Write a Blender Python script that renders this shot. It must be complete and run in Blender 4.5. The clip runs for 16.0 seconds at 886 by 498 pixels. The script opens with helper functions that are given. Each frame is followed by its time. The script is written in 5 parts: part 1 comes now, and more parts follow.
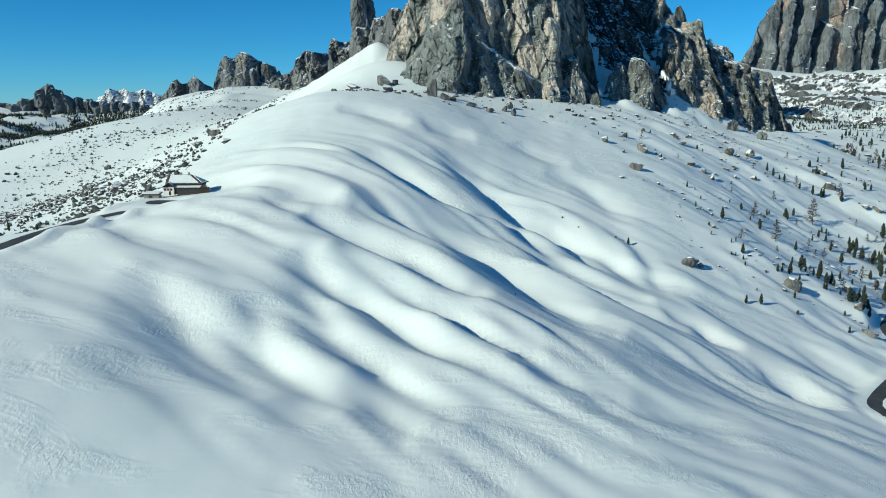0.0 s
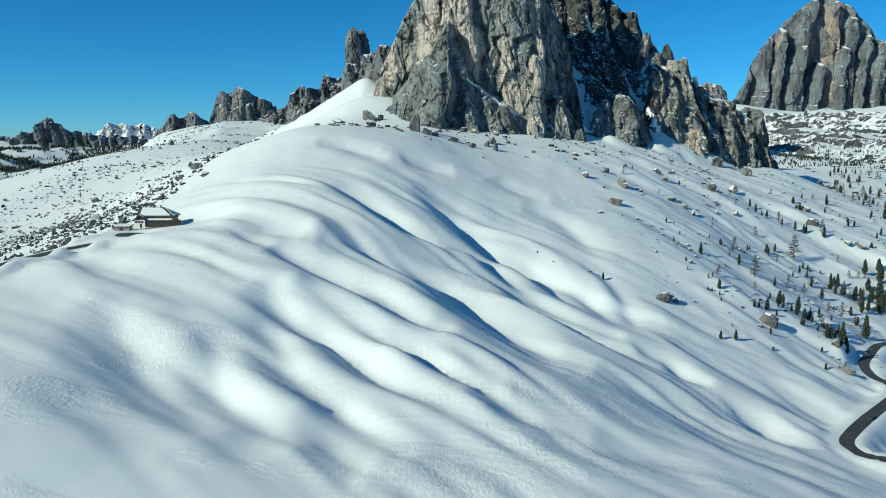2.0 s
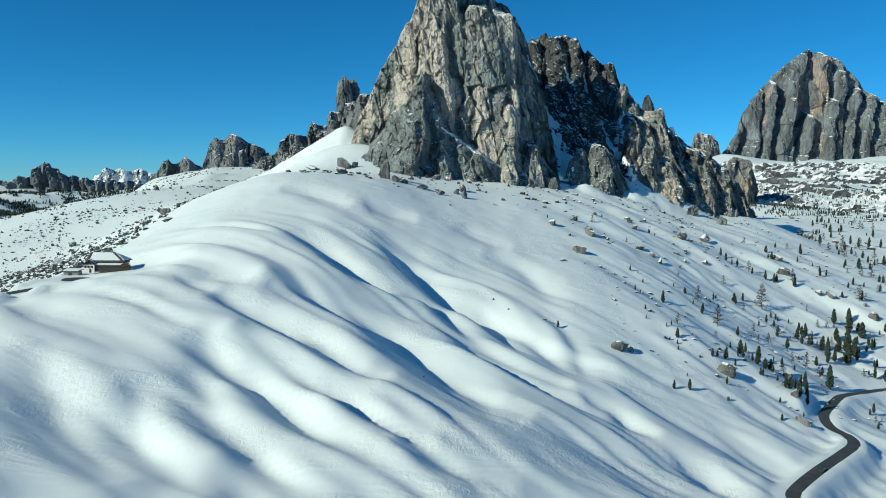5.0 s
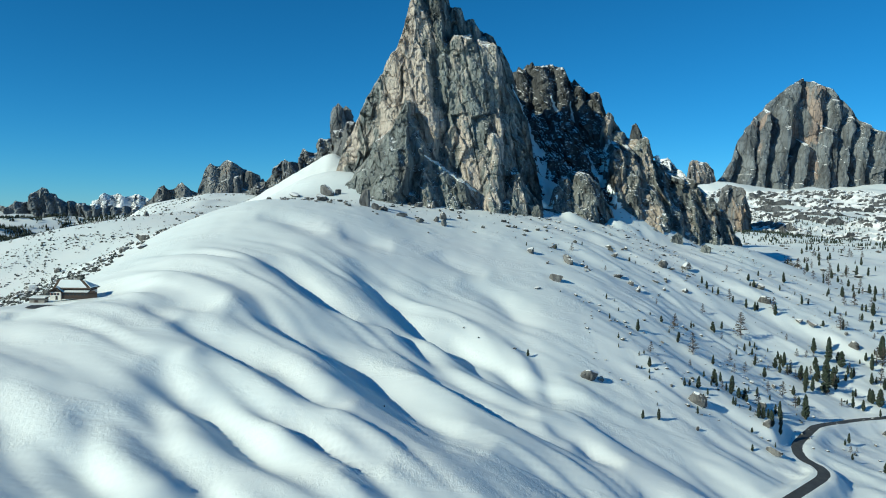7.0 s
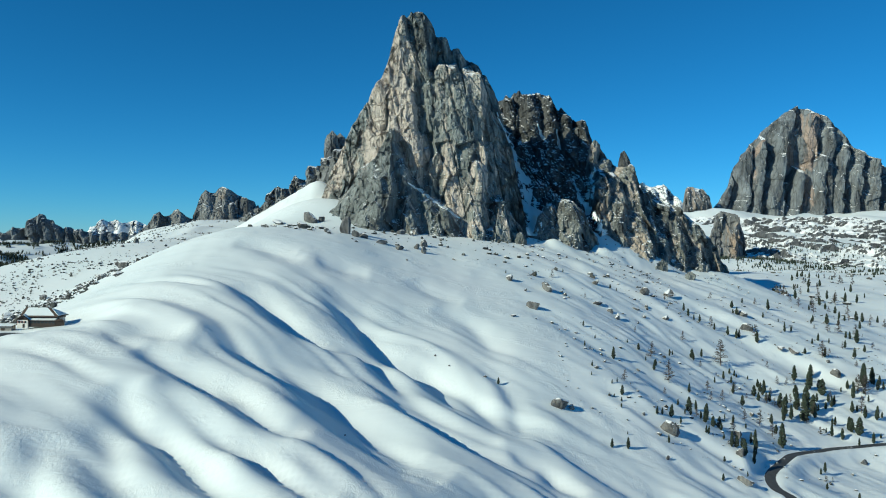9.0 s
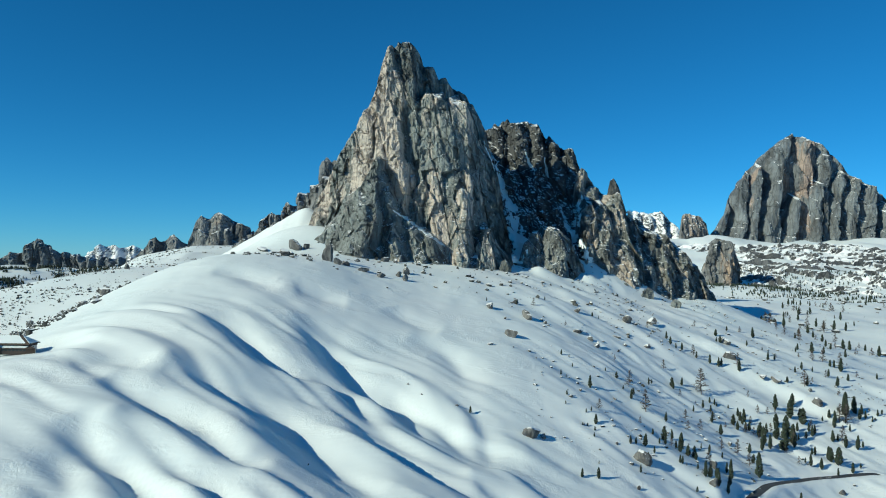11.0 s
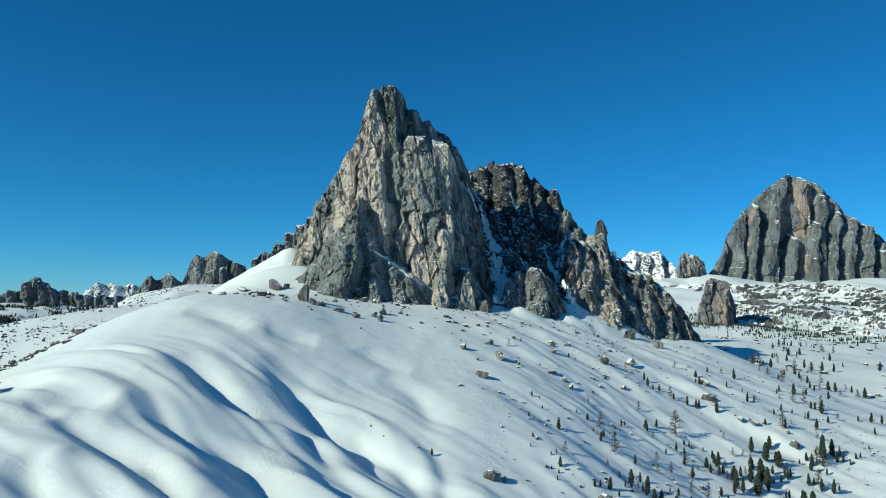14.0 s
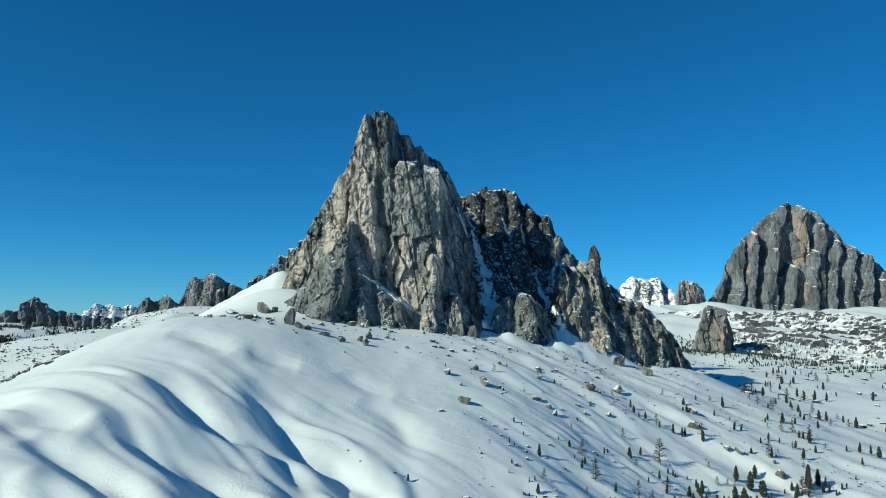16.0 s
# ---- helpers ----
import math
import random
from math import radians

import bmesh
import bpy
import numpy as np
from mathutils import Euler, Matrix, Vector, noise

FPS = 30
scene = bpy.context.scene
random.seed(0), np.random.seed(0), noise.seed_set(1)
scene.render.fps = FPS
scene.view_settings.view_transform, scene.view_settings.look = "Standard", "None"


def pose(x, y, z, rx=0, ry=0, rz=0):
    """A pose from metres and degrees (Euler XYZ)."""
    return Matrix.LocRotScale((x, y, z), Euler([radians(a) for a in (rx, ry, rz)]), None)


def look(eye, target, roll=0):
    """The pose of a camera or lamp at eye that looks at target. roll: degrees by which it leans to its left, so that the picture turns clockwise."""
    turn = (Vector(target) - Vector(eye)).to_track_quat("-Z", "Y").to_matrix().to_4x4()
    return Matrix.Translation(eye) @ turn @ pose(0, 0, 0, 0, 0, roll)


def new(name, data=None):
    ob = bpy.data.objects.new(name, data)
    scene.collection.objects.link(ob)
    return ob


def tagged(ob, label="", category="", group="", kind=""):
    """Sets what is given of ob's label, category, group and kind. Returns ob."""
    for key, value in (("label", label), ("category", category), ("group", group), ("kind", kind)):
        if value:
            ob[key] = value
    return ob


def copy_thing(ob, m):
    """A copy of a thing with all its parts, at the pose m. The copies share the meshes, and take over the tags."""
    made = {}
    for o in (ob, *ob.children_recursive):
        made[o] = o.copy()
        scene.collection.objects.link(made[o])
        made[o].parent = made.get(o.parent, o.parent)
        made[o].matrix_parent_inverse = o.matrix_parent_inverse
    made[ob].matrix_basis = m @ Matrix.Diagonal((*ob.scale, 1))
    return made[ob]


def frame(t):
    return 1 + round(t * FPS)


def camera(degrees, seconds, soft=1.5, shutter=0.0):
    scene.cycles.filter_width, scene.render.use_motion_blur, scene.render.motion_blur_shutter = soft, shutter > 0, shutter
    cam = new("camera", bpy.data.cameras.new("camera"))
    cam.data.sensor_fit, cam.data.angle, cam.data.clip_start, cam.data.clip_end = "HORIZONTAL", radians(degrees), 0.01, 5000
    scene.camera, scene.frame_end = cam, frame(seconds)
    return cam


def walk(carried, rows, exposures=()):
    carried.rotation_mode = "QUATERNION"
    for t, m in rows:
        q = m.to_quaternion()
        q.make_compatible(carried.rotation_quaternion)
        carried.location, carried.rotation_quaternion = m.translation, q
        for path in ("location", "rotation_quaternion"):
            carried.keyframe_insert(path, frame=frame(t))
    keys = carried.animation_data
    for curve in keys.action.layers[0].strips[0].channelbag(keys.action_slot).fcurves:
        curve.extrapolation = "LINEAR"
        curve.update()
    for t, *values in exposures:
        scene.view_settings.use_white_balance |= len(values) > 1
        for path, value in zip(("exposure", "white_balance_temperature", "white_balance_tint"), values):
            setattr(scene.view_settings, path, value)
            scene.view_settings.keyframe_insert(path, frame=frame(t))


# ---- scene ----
cam = camera(61.8, 16.0, soft=1.0)
PATH = [
    (0, (2.873, 0.794, 58.297), (2.866, 2.756, 57.909), -0.1),
    (0.5, (5.365, 1.135, 58.145), (5.36, 3.102, 57.78), -0.0),
    (1, (8.019, 1.386, 58.031), (8.015, 3.357, 57.689), 0.1),
    (1.5, (10.805, 1.598, 57.935), (10.803, 3.572, 57.615), 0.1),
    (2, (13.568, 1.801, 57.884), (13.567, 3.779, 57.588), 0.2),
    (2.5, (16.42, 1.899, 57.715), (16.42, 3.88, 57.441), 0.2),
    (3, (19.592, 2.059, 57.704), (19.593, 4.043, 57.452), 0.3),
    (3.5, (22.872, 1.967, 57.726), (22.874, 3.953, 57.497), 0.4),
    (4, (26.403, 1.891, 57.802), (26.406, 3.88, 57.594), 0.4),
    (4.5, (29.385, 1.87, 57.978), (29.389, 3.861, 57.788), 0.5),
    (5, (32.949, 1.751, 58.167), (32.954, 3.743, 57.996), 0.6),
    (7.5, (49.106, 1.143, 59.566), (49.114, 3.142, 59.483), 0.8),
    (8, (52.434, 0.977, 59.77), (52.442, 2.976, 59.705), 0.8),
    (8.5, (55.668, 0.579, 60.072), (55.676, 2.579, 60.024), 0.8),
    (9, (58.929, 0.142, 60.291), (58.938, 2.142, 60.261), 0.8),
    (11.5, (74.011, -2.909, 62.191), (74.02, -0.91, 62.247), 1.0),
    (12, (77.111, -3.249, 62.374), (77.118, -1.25, 62.447), 1.0),
    (12.5, (80.065, -3.915, 62.603), (80.072, -1.918, 62.695), 1.0),
    (13, (83.022, -4.754, 62.884), (83.028, -2.757, 62.993), 1.0),
    (13.5, (85.877, -5.392, 63.126), (85.883, -3.396, 63.252), 1.0),
    (14, (88.673, -6.066, 63.394), (88.678, -4.071, 63.538), 1.1),
    (14.5, (91.353, -6.746, 63.474), (91.358, -4.752, 63.634), 1.3),
    (15, (94.054, -7.623, 63.604), (94.057, -5.631, 63.783), 1.5),
    (15.5, (96.443, -8.25, 63.855), (96.445, -6.26, 64.048), 1.6),
    (16, (98.744, -8.663, 63.976), (98.745, -6.674, 64.185), 1.7),
]
walk(cam, [(t, look(eye, target, roll)) for t, eye, target, roll in PATH], exposures=[(0, 0.39, 3780, -27), (8, 0.40, 3780, -27), (16, 0.38, 3780, -27)])

# world, sun, exposure
SUN_AZ, SUN_EL = 211.0, 27.0          # degrees: direction to the sun in plan (counter-clockwise from +x), height
SUN_DIR = Vector((math.cos(radians(SUN_AZ)) * math.cos(radians(SUN_EL)), math.sin(radians(SUN_AZ)) * math.cos(radians(SUN_EL)), math.sin(radians(SUN_EL))))
world = bpy.data.worlds.new("world")
scene.world = world
world.use_nodes = True
wn = world.node_tree
wn.nodes.clear()
sky = wn.nodes.new("ShaderNodeTexSky")
sky.sky_type = "NISHITA"
sky.sun_disc = False
sky.sun_elevation = radians(SUN_EL)
sky.sun_rotation = radians(90.0 - SUN_AZ)
sky.altitude = 2300.0
sky.air_density, sky.dust_density, sky.ozone_density = 0.88, 0.0, 3.0
wbg = wn.nodes.new("ShaderNodeBackground")
wbg.inputs["Strength"].default_value = 0.05
wout = wn.nodes.new("ShaderNodeOutputWorld")
wn.links.new(sky.outputs[0], wbg.inputs["Color"])
wn.links.new(wbg.outputs[0], wout.inputs["Surface"])
sun = bpy.data.lights.new("sun", "SUN")
sun.energy, sun.angle, sun.color = 5.0, radians(0.6), (1.0, 0.57, 0.305)
sun_ob = new("sun", sun)
sun_ob.matrix_world = look((0, 0, 500), Vector((0, 0, 500)) - SUN_DIR)

# ---- materials ----
def mat_new(name):
    m = bpy.data.materials.new(name)
    m.use_nodes = True
    nt = m.node_tree
    return m, nt, nt.nodes["Principled BSDF"]


def node(nt, kind, **values):
    n = nt.nodes.new(kind)
    for k, v in values.items():
        n.inputs[k].default_value = v
    return n


def noise_node(nt, scale, detail=4.0, rough=0.55, vec=None, distort=0.0):
    n = node(nt, "ShaderNodeTexNoise", Scale=scale, Detail=detail, Roughness=rough, Distortion=distort)
    if vec is not None:
        nt.links.new(vec, n.inputs["Vector"])
    return n.outputs["Fac"]


def ramp(nt, fac, stops):
    n = nt.nodes.new("ShaderNodeValToRGB")
    el = n.color_ramp.elements
    while len(el) < len(stops):
        el.new(0.5)
    for e, (p, c) in zip(el, stops):
        e.position, e.color = p, (*c, 1.0) if len(c) == 3 else c
    nt.links.new(fac, n.inputs["Fac"])
    return n.outputs["Color"]


def mix(nt, fac, a, b, mode="MIX"):
    n = nt.nodes.new("ShaderNodeMix")
    n.data_type, n.blend_type = "RGBA", mode
    for sock, v in ((n.inputs[0], fac), (n.inputs[6], a), (n.inputs[7], b)):
        if isinstance(v, (int, float)):
            sock.default_value = v
        elif isinstance(v, tuple):
            sock.default_value = (*v, 1.0)
        else:
            nt.links.new(v, sock)
    return n.outputs[2]


def maths(nt, op, a, b=0.0, clamp=False):
    n = nt.nodes.new("ShaderNodeMath")
    n.operation, n.use_clamp = op, clamp
    for sock, v in zip(n.inputs, (a, b)):
        if isinstance(v, (int, float)):
            sock.default_value = v
        else:
            nt.links.new(v, sock)
    return n.outputs[0]


def stretch(nt, vec, sx, sy, sz):
    n = nt.nodes.new("ShaderNodeMapping")
    n.inputs["Scale"].default_value = (sx, sy, sz)
    nt.links.new(vec, n.inputs["Vector"])
    return n.outputs[0]


def bump(nt, bsdf, height, strength, distance, under=None):
    n = node(nt, "ShaderNodeBump", Strength=strength, Distance=distance)
    nt.links.new(height, n.inputs["Height"])
    if under is not None:
        nt.links.new(under, n.inputs["Normal"])
    if bsdf is not None:
        nt.links.new(n.outputs[0], bsdf.inputs["Normal"])
    return n.outputs[0]


def position(nt):
    return nt.nodes.new("ShaderNodeNewGeometry").outputs["Position"]


def smooth_mask(nt, value, lo, hi):
    n = nt.nodes.new("ShaderNodeMapRange")
    n.interpolation_type = "SMOOTHSTEP"
    n.inputs["From Min"].default_value, n.inputs["From Max"].default_value = lo, hi
    nt.links.new(value, n.inputs["Value"])
    return n.outputs[0]


def make_snow(name="snow"):
    m, nt, b = mat_new(name)
    p = position(nt)
    big = noise_node(nt, 0.012, 3, 0.5, p)
    fine = noise_node(nt, 0.35, 5, 0.65, p)
    col = ramp(nt, big, [(0.3, (0.755, 0.815, 0.83)), (0.7, (0.80, 0.835, 0.84))])
    nt.links.new(col, b.inputs["Base Color"])
    b.inputs["Roughness"].default_value = 0.65
    b.inputs["Specular IOR Level"].default_value = 0.25
    patch = smooth_mask(nt, noise_node(nt, 0.022, 4, 0.6, stretch(nt, p, 1.0, 2.2, 1.0), 0.6), 0.47, 0.64)
    crust = maths(nt, "MULTIPLY", noise_node(nt, 1.0, 5, 0.65, stretch(nt, p, 1.0, 0.6, 1.0), 0.5), patch)
    n1 = bump(nt, None, fine, 0.12, 0.35)
    bump(nt, b, crust, 0.55, 0.5, n1)
    return m


def make_rock(name, grey=(0.27, 0.275, 0.27), dark=(0.10, 0.105, 0.11), tan=(0.56, 0.44, 0.31), tan_lo=0.50, tan_hi=0.64, size=1.0, snow=0.86, strata=0.0, grit=1.0):
    m, nt, b = mat_new(name)
    geo = nt.nodes.new("ShaderNodeNewGeometry")
    p = geo.outputs["Position"]
    s = 1.0 / size
    streak = noise_node(nt, 0.065 * s, 6, 0.6, stretch(nt, p, 1.0, 1.0, 0.22), 0.6)
    grain = noise_node(nt, 0.45 * s, 6, 0.7, p)
    cracks = nt.nodes.new("ShaderNodeTexVoronoi")
    cracks.feature = "DISTANCE_TO_EDGE"
    cracks.inputs["Scale"].default_value = 0.16 * s
    nt.links.new(stretch(nt, p, 1.0, 1.0, 0.22), cracks.inputs["Vector"])
    crack = smooth_mask(nt, cracks.outputs["Distance"], 0.0, 0.07)
    col = ramp(nt, streak, [(0.34, dark), (0.52, grey), (0.72, tuple(min(1.0, c * 1.45) for c in grey))])
    warm = nt.nodes.new("ShaderNodeAttribute")
    warm.attribute_name = "tint"
    stain = noise_node(nt, 0.045 * s, 5, 0.62, stretch(nt, p, 1.0, 1.0, 0.3), 0.8)
    tmask = smooth_mask(nt, maths(nt, "ADD", stain, maths(nt, "MULTIPLY", warm.outputs["Fac"], 0.27)), tan_lo + 0.1, tan_hi + 0.1)
    col = mix(nt, maths(nt, "MULTIPLY", tmask, 0.85), col, mix(nt, maths(nt, "MULTIPLY", streak, 0.5), tan, tuple(0.45 * c for c in tan)))
    col = mix(nt, 0.36 * grit, col, ramp(nt, grain, [(0.3, (0.35, 0.35, 0.36)), (0.7, (1.0, 1.0, 1.0))]), "MULTIPLY")
    col = mix(nt, maths(nt, "MULTIPLY", maths(nt, "SUBTRACT", 1.0, crack), 0.42 * grit), col, tuple(0.5 * c for c in dark))
    if strata > 0:
        w = noise_node(nt, 0.045 * s, 3, 0.6, stretch(nt, p, 0.06, 0.06, 1.0))
        col = mix(nt, strata, col, ramp(nt, w, [(0.38, (0.55, 0.55, 0.58)), (0.5, (1.0, 1.0, 1.0)), (0.6, (0.75, 0.74, 0.74))]), "MULTIPLY")
    sep = nt.nodes.new("ShaderNodeSeparateXYZ")
    nt.links.new(geo.outputs["Normal"], sep.inputs[0])
    up = maths(nt, "ADD", sep.outputs["Z"], maths(nt, "MULTIPLY", maths(nt, "SUBTRACT", noise_node(nt, 0.09 * s, 4, 0.6, p), 0.5), 0.7))
    smask = smooth_mask(nt, up, snow - 0.06, snow + 0.06)
    col = mix(nt, smask, col, (0.80, 0.82, 0.83))
    nt.links.new(col, b.inputs["Base Color"])
    b.inputs["Roughness"].default_value = 0.9
    b.inputs["Specular IOR Level"].default_value = 0.15
    rel = maths(nt, "ADD", maths(nt, "MULTIPLY", streak, 1.2), maths(nt, "ADD", maths(nt, "MULTIPLY", grain, 0.8 * grit), maths(nt, "MULTIPLY", crack, 0.2)))
    rel = maths(nt, "MULTIPLY", rel, maths(nt, "SUBTRACT", 1.0, smask))
    bump(nt, b, rel, 0.5 + 0.4 * grit, (1.6 + 1.6 * grit) * size)
    return m


SNOW = make_snow()
ROCK = make_rock("limestone", grey=(0.27, 0.29, 0.283), dark=(0.09, 0.097, 0.098), tan=(0.80, 0.72, 0.62), tan_lo=0.50, tan_hi=0.62)
# the same limestone with shade put into its colour, for walls behind the peak
ROCK_SHADED = make_rock("shaded_limestone", grey=(0.125, 0.13, 0.132), dark=(0.05, 0.053, 0.056), tan=(0.2, 0.17, 0.14), tan_lo=0.58, tan_hi=0.70, snow=0.80)
# grey shifted to blue: the haze of distance is put into the rock colour
ROCK_FAR_HAZED = make_rock("hazed_far_limestone", size=5.0, tan_lo=0.58, tan_hi=0.68, grey=(0.23, 0.25, 0.268), tan=(0.54, 0.44, 0.36), strata=0.6, snow=0.79)
ROCK_LEFT = make_rock("ridge_limestone", size=3.0, grey=(0.27, 0.278, 0.28), dark=(0.10, 0.104, 0.108), tan_lo=0.6, tan_hi=0.75, snow=0.84)
ROCK_CLIFF = make_rock("cliff_limestone", size=5.0, grey=(0.23, 0.245, 0.26), dark=(0.09, 0.098, 0.106), tan_lo=0.7, tan_hi=0.85, snow=0.86)

ROCK_BROKEN = make_rock("broken_limestone", grey=(0.255, 0.27, 0.262), dark=(0.085, 0.09, 0.092), tan=(0.66, 0.58, 0.48), tan_lo=0.52, tan_hi=0.64, snow=0.85)
ROCK_PALE = make_rock("pale_far_limestone", size=5.0, tan_lo=0.5, tan_hi=0.62, grey=(0.30, 0.30, 0.30), tan=(0.5, 0.42, 0.34), strata=0.5, snow=0.7)
ROCK_SNOWY = make_rock("snowy_limestone", size=5.0, tan_lo=0.6, tan_hi=0.75, grey=(0.27, 0.28, 0.30), snow=0.30)


def make_plain(name, col, rough=0.8, var=0.25, scale=3.0, metal=0.0, bumps=0.2, dist=0.02):
    m, nt, b = mat_new(name)
    tc = nt.nodes.new("ShaderNodeTexCoord")
    n1 = noise_node(nt, scale, 5, 0.6, tc.outputs["Object"])
    n2 = noise_node(nt, scale * 7, 4, 0.6, tc.outputs["Object"])
    v = maths(nt, "ADD", maths(nt, "MULTIPLY", n1, 0.6), maths(nt, "MULTIPLY", n2, 0.4))
    c = ramp(nt, v, [(0.3, tuple(k * (1 - var) for k in col)), (0.7, tuple(min(1, k * (1 + var)) for k in col))])
    nt.links.new(c, b.inputs["Base Color"])
    b.inputs["Roughness"].default_value, b.inputs["Metallic"].default_value = rough, metal
    bump(nt, b, n2, bumps, dist)
    return m


def make_asphalt():
    m, nt, b = mat_new("asphalt")
    p = position(nt)
    n1 = noise_node(nt, 0.25, 4, 0.6, p)
    n2 = noise_node(nt, 9.0, 3, 0.7, p)
    c = ramp(nt, n1, [(0.3, (0.035, 0.038, 0.042)), (0.7, (0.075, 0.078, 0.08))])
    c = mix(nt, 0.4, c, ramp(nt, n2, [(0.3, (0.5, 0.5, 0.5)), (0.7, (1.0, 1.0, 1.0))]), "MULTIPLY")
    nt.links.new(c, b.inputs["Base Color"])
    b.inputs["Roughness"].default_value = 0.75
    bump(nt, b, n2, 0.3, 0.02)
    return m


ASPHALT = make_asphalt()
PLASTER = make_plain("white_plaster", (0.74, 0.71, 0.64), 0.85, 0.12)
TIMBER = make_plain("dark_timber", (0.04, 0.03, 0.024), 0.8, 0.4, 2.0)
TIMBER_PALE = make_plain("weathered_timber", (0.075, 0.055, 0.042), 0.85, 0.35, 2.0)
STONE = make_plain("stone_masonry", (0.24, 0.23, 0.21), 0.9, 0.4, 1.5)
GLASS = make_plain("window_glass", (0.03, 0.04, 0.05), 0.08, 0.1)
SHUTTER = make_plain("red_shutter", (0.22, 0.05, 0.035), 0.7, 0.2)
METAL = make_plain("grey_metal", (0.25, 0.26, 0.27), 0.5, 0.2, 3.0, 0.7)
BARK = make_plain("larch_bark", (0.13, 0.10, 0.08), 0.95, 0.35, 4.0)
TWIG = make_plain("bare_twigs", (0.085, 0.075, 0.065), 0.95, 0.3, 2.0)
CARPAINT = make_plain("dark_car_paint", (0.03, 0.035, 0.045), 0.3, 0.1)
RUBBER = make_plain("tyre_rubber", (0.02, 0.02, 0.02), 0.85, 0.2)


def make_needles():
    m, nt, b = mat_new("conifer_needles")
    info = nt.nodes.new("ShaderNodeObjectInfo")
    p = position(nt)
    n = noise_node(nt, 1.3, 4, 0.65, p)
    v = maths(nt, "ADD", n, maths(nt, "MULTIPLY", info.outputs["Random"], 0.25))
    c = ramp(nt, v, [(0.35, (0.012, 0.019, 0.012)), (0.6, (0.024, 0.036, 0.022)), (0.85, (0.034, 0.045, 0.028))])
    nt.links.new(c, b.inputs["Base Color"])
    b.inputs["Roughness"].default_value = 0.75
    bump(nt, b, noise_node(nt, 6.0, 3, 0.6, p), 0.5, 0.15)
    return m


NEEDLES = make_needles()

# ---- noise and land forms ----
def lattice(ix, iy, iz, seed):
    h = (ix.astype(np.int64) * 374761393 + iy.astype(np.int64) * 668265263 + iz.astype(np.int64) * 2147483647 + seed * 974711) & 0xFFFFFFFF
    h = ((h ^ (h >> 13)) * 1274126177) & 0xFFFFFFFF
    h = ((h ^ (h >> 16)) * 2246822519) & 0xFFFFFFFF
    return ((h ^ (h >> 15)) & 0xFFFF) / 32767.5 - 1.0


def vnoise(x, y, z, seed=0):
    """Smooth noise of -1 to 1 over arrays."""
    x, y, z = np.broadcast_arrays(np.asarray(x, float), np.asarray(y, float), np.asarray(z, float))
    ix, iy, iz = np.floor(x), np.floor(y), np.floor(z)
    fx, fy, fz = x - ix, y - iy, z - iz
    fx, fy, fz = (f * f * f * (f * (f * 6 - 15) + 10) for f in (fx, fy, fz))
    out = 0.0
    for dx in (0, 1):
        for dy in (0, 1):
            for dz in (0, 1):
                w = (fx if dx else 1 - fx) * (fy if dy else 1 - fy) * (fz if dz else 1 - fz)
                out = out + w * lattice(ix + dx, iy + dy, iz + dz, seed)
    return out


def fbm(x, y, z, octaves=4, seed=0, gain=0.5, ridged=False):
    total, amp, f = 0.0, 1.0, 1.0
    for k in range(octaves):
        n = vnoise(x * f, y * f, z * f, seed + 17 * k)
        total = total + amp * ((1 - 2 * np.abs(n)) if ridged else n)
        amp, f = amp * gain, f * 2.03
    return total


def smooth(v, a, b):
    t = np.clip((v - a) / (b - a), 0.0, 1.0)
    return t * t * (3 - 2 * t)


HILLS = []


def hill(x, y, radius, height):
    HILLS.append((x, y, radius, height))


hill(-50, 560, 140, 30.6)
hill(-45, 430, 110, 47.9)
hill(-60, 290, 90, 27.8)
hill(-60, 210, 70, -9.3)
hill(40, 430, 110, -7.2)
hill(40, 330, 90, -0.9)
hill(20, 220, 80, 5.1)
hill(120, 520, 120, 25.7)
hill(130, 380, 100, 19.5)
hill(180, 270, 90, -21.2)
hill(250, 400, 100, -16.8)
hill(260, 560, 130, 2.9)
hill(-170, 400, 130, 8.2)
hill(-170, 600, 150, 43.6)
hill(-320, 620, 200, -30.7)
hill(380, 760, 180, 13.9)
hill(100, 740, 180, 57.5)
hill(-110, 800, 110, 62.6)
hill(600, 1100, 300, -23.8)
hill(80, 100, 130, -2.7)
hill(-150, 150, 150, 55.8)
hill(-450, 350, 250, -2.0)
hill(420, 350, 200, -67.8)
hill(-350, 950, 250, 40.0)
hill(650, 700, 250, -63.0)
hill(-150, 20, 160, -47.2)
hill(250, 60, 160, -31.7)
hill(-115, 295, 50, -6.1)
hill(-50, 675, 60, 39.0)
PLANE = (-34.49, 24.60, 51.36)
hill(-115, 735, 80, -20.0)
hill(-45, 680, 40, -8.0)
hill(350, 775, 70, 11.0)


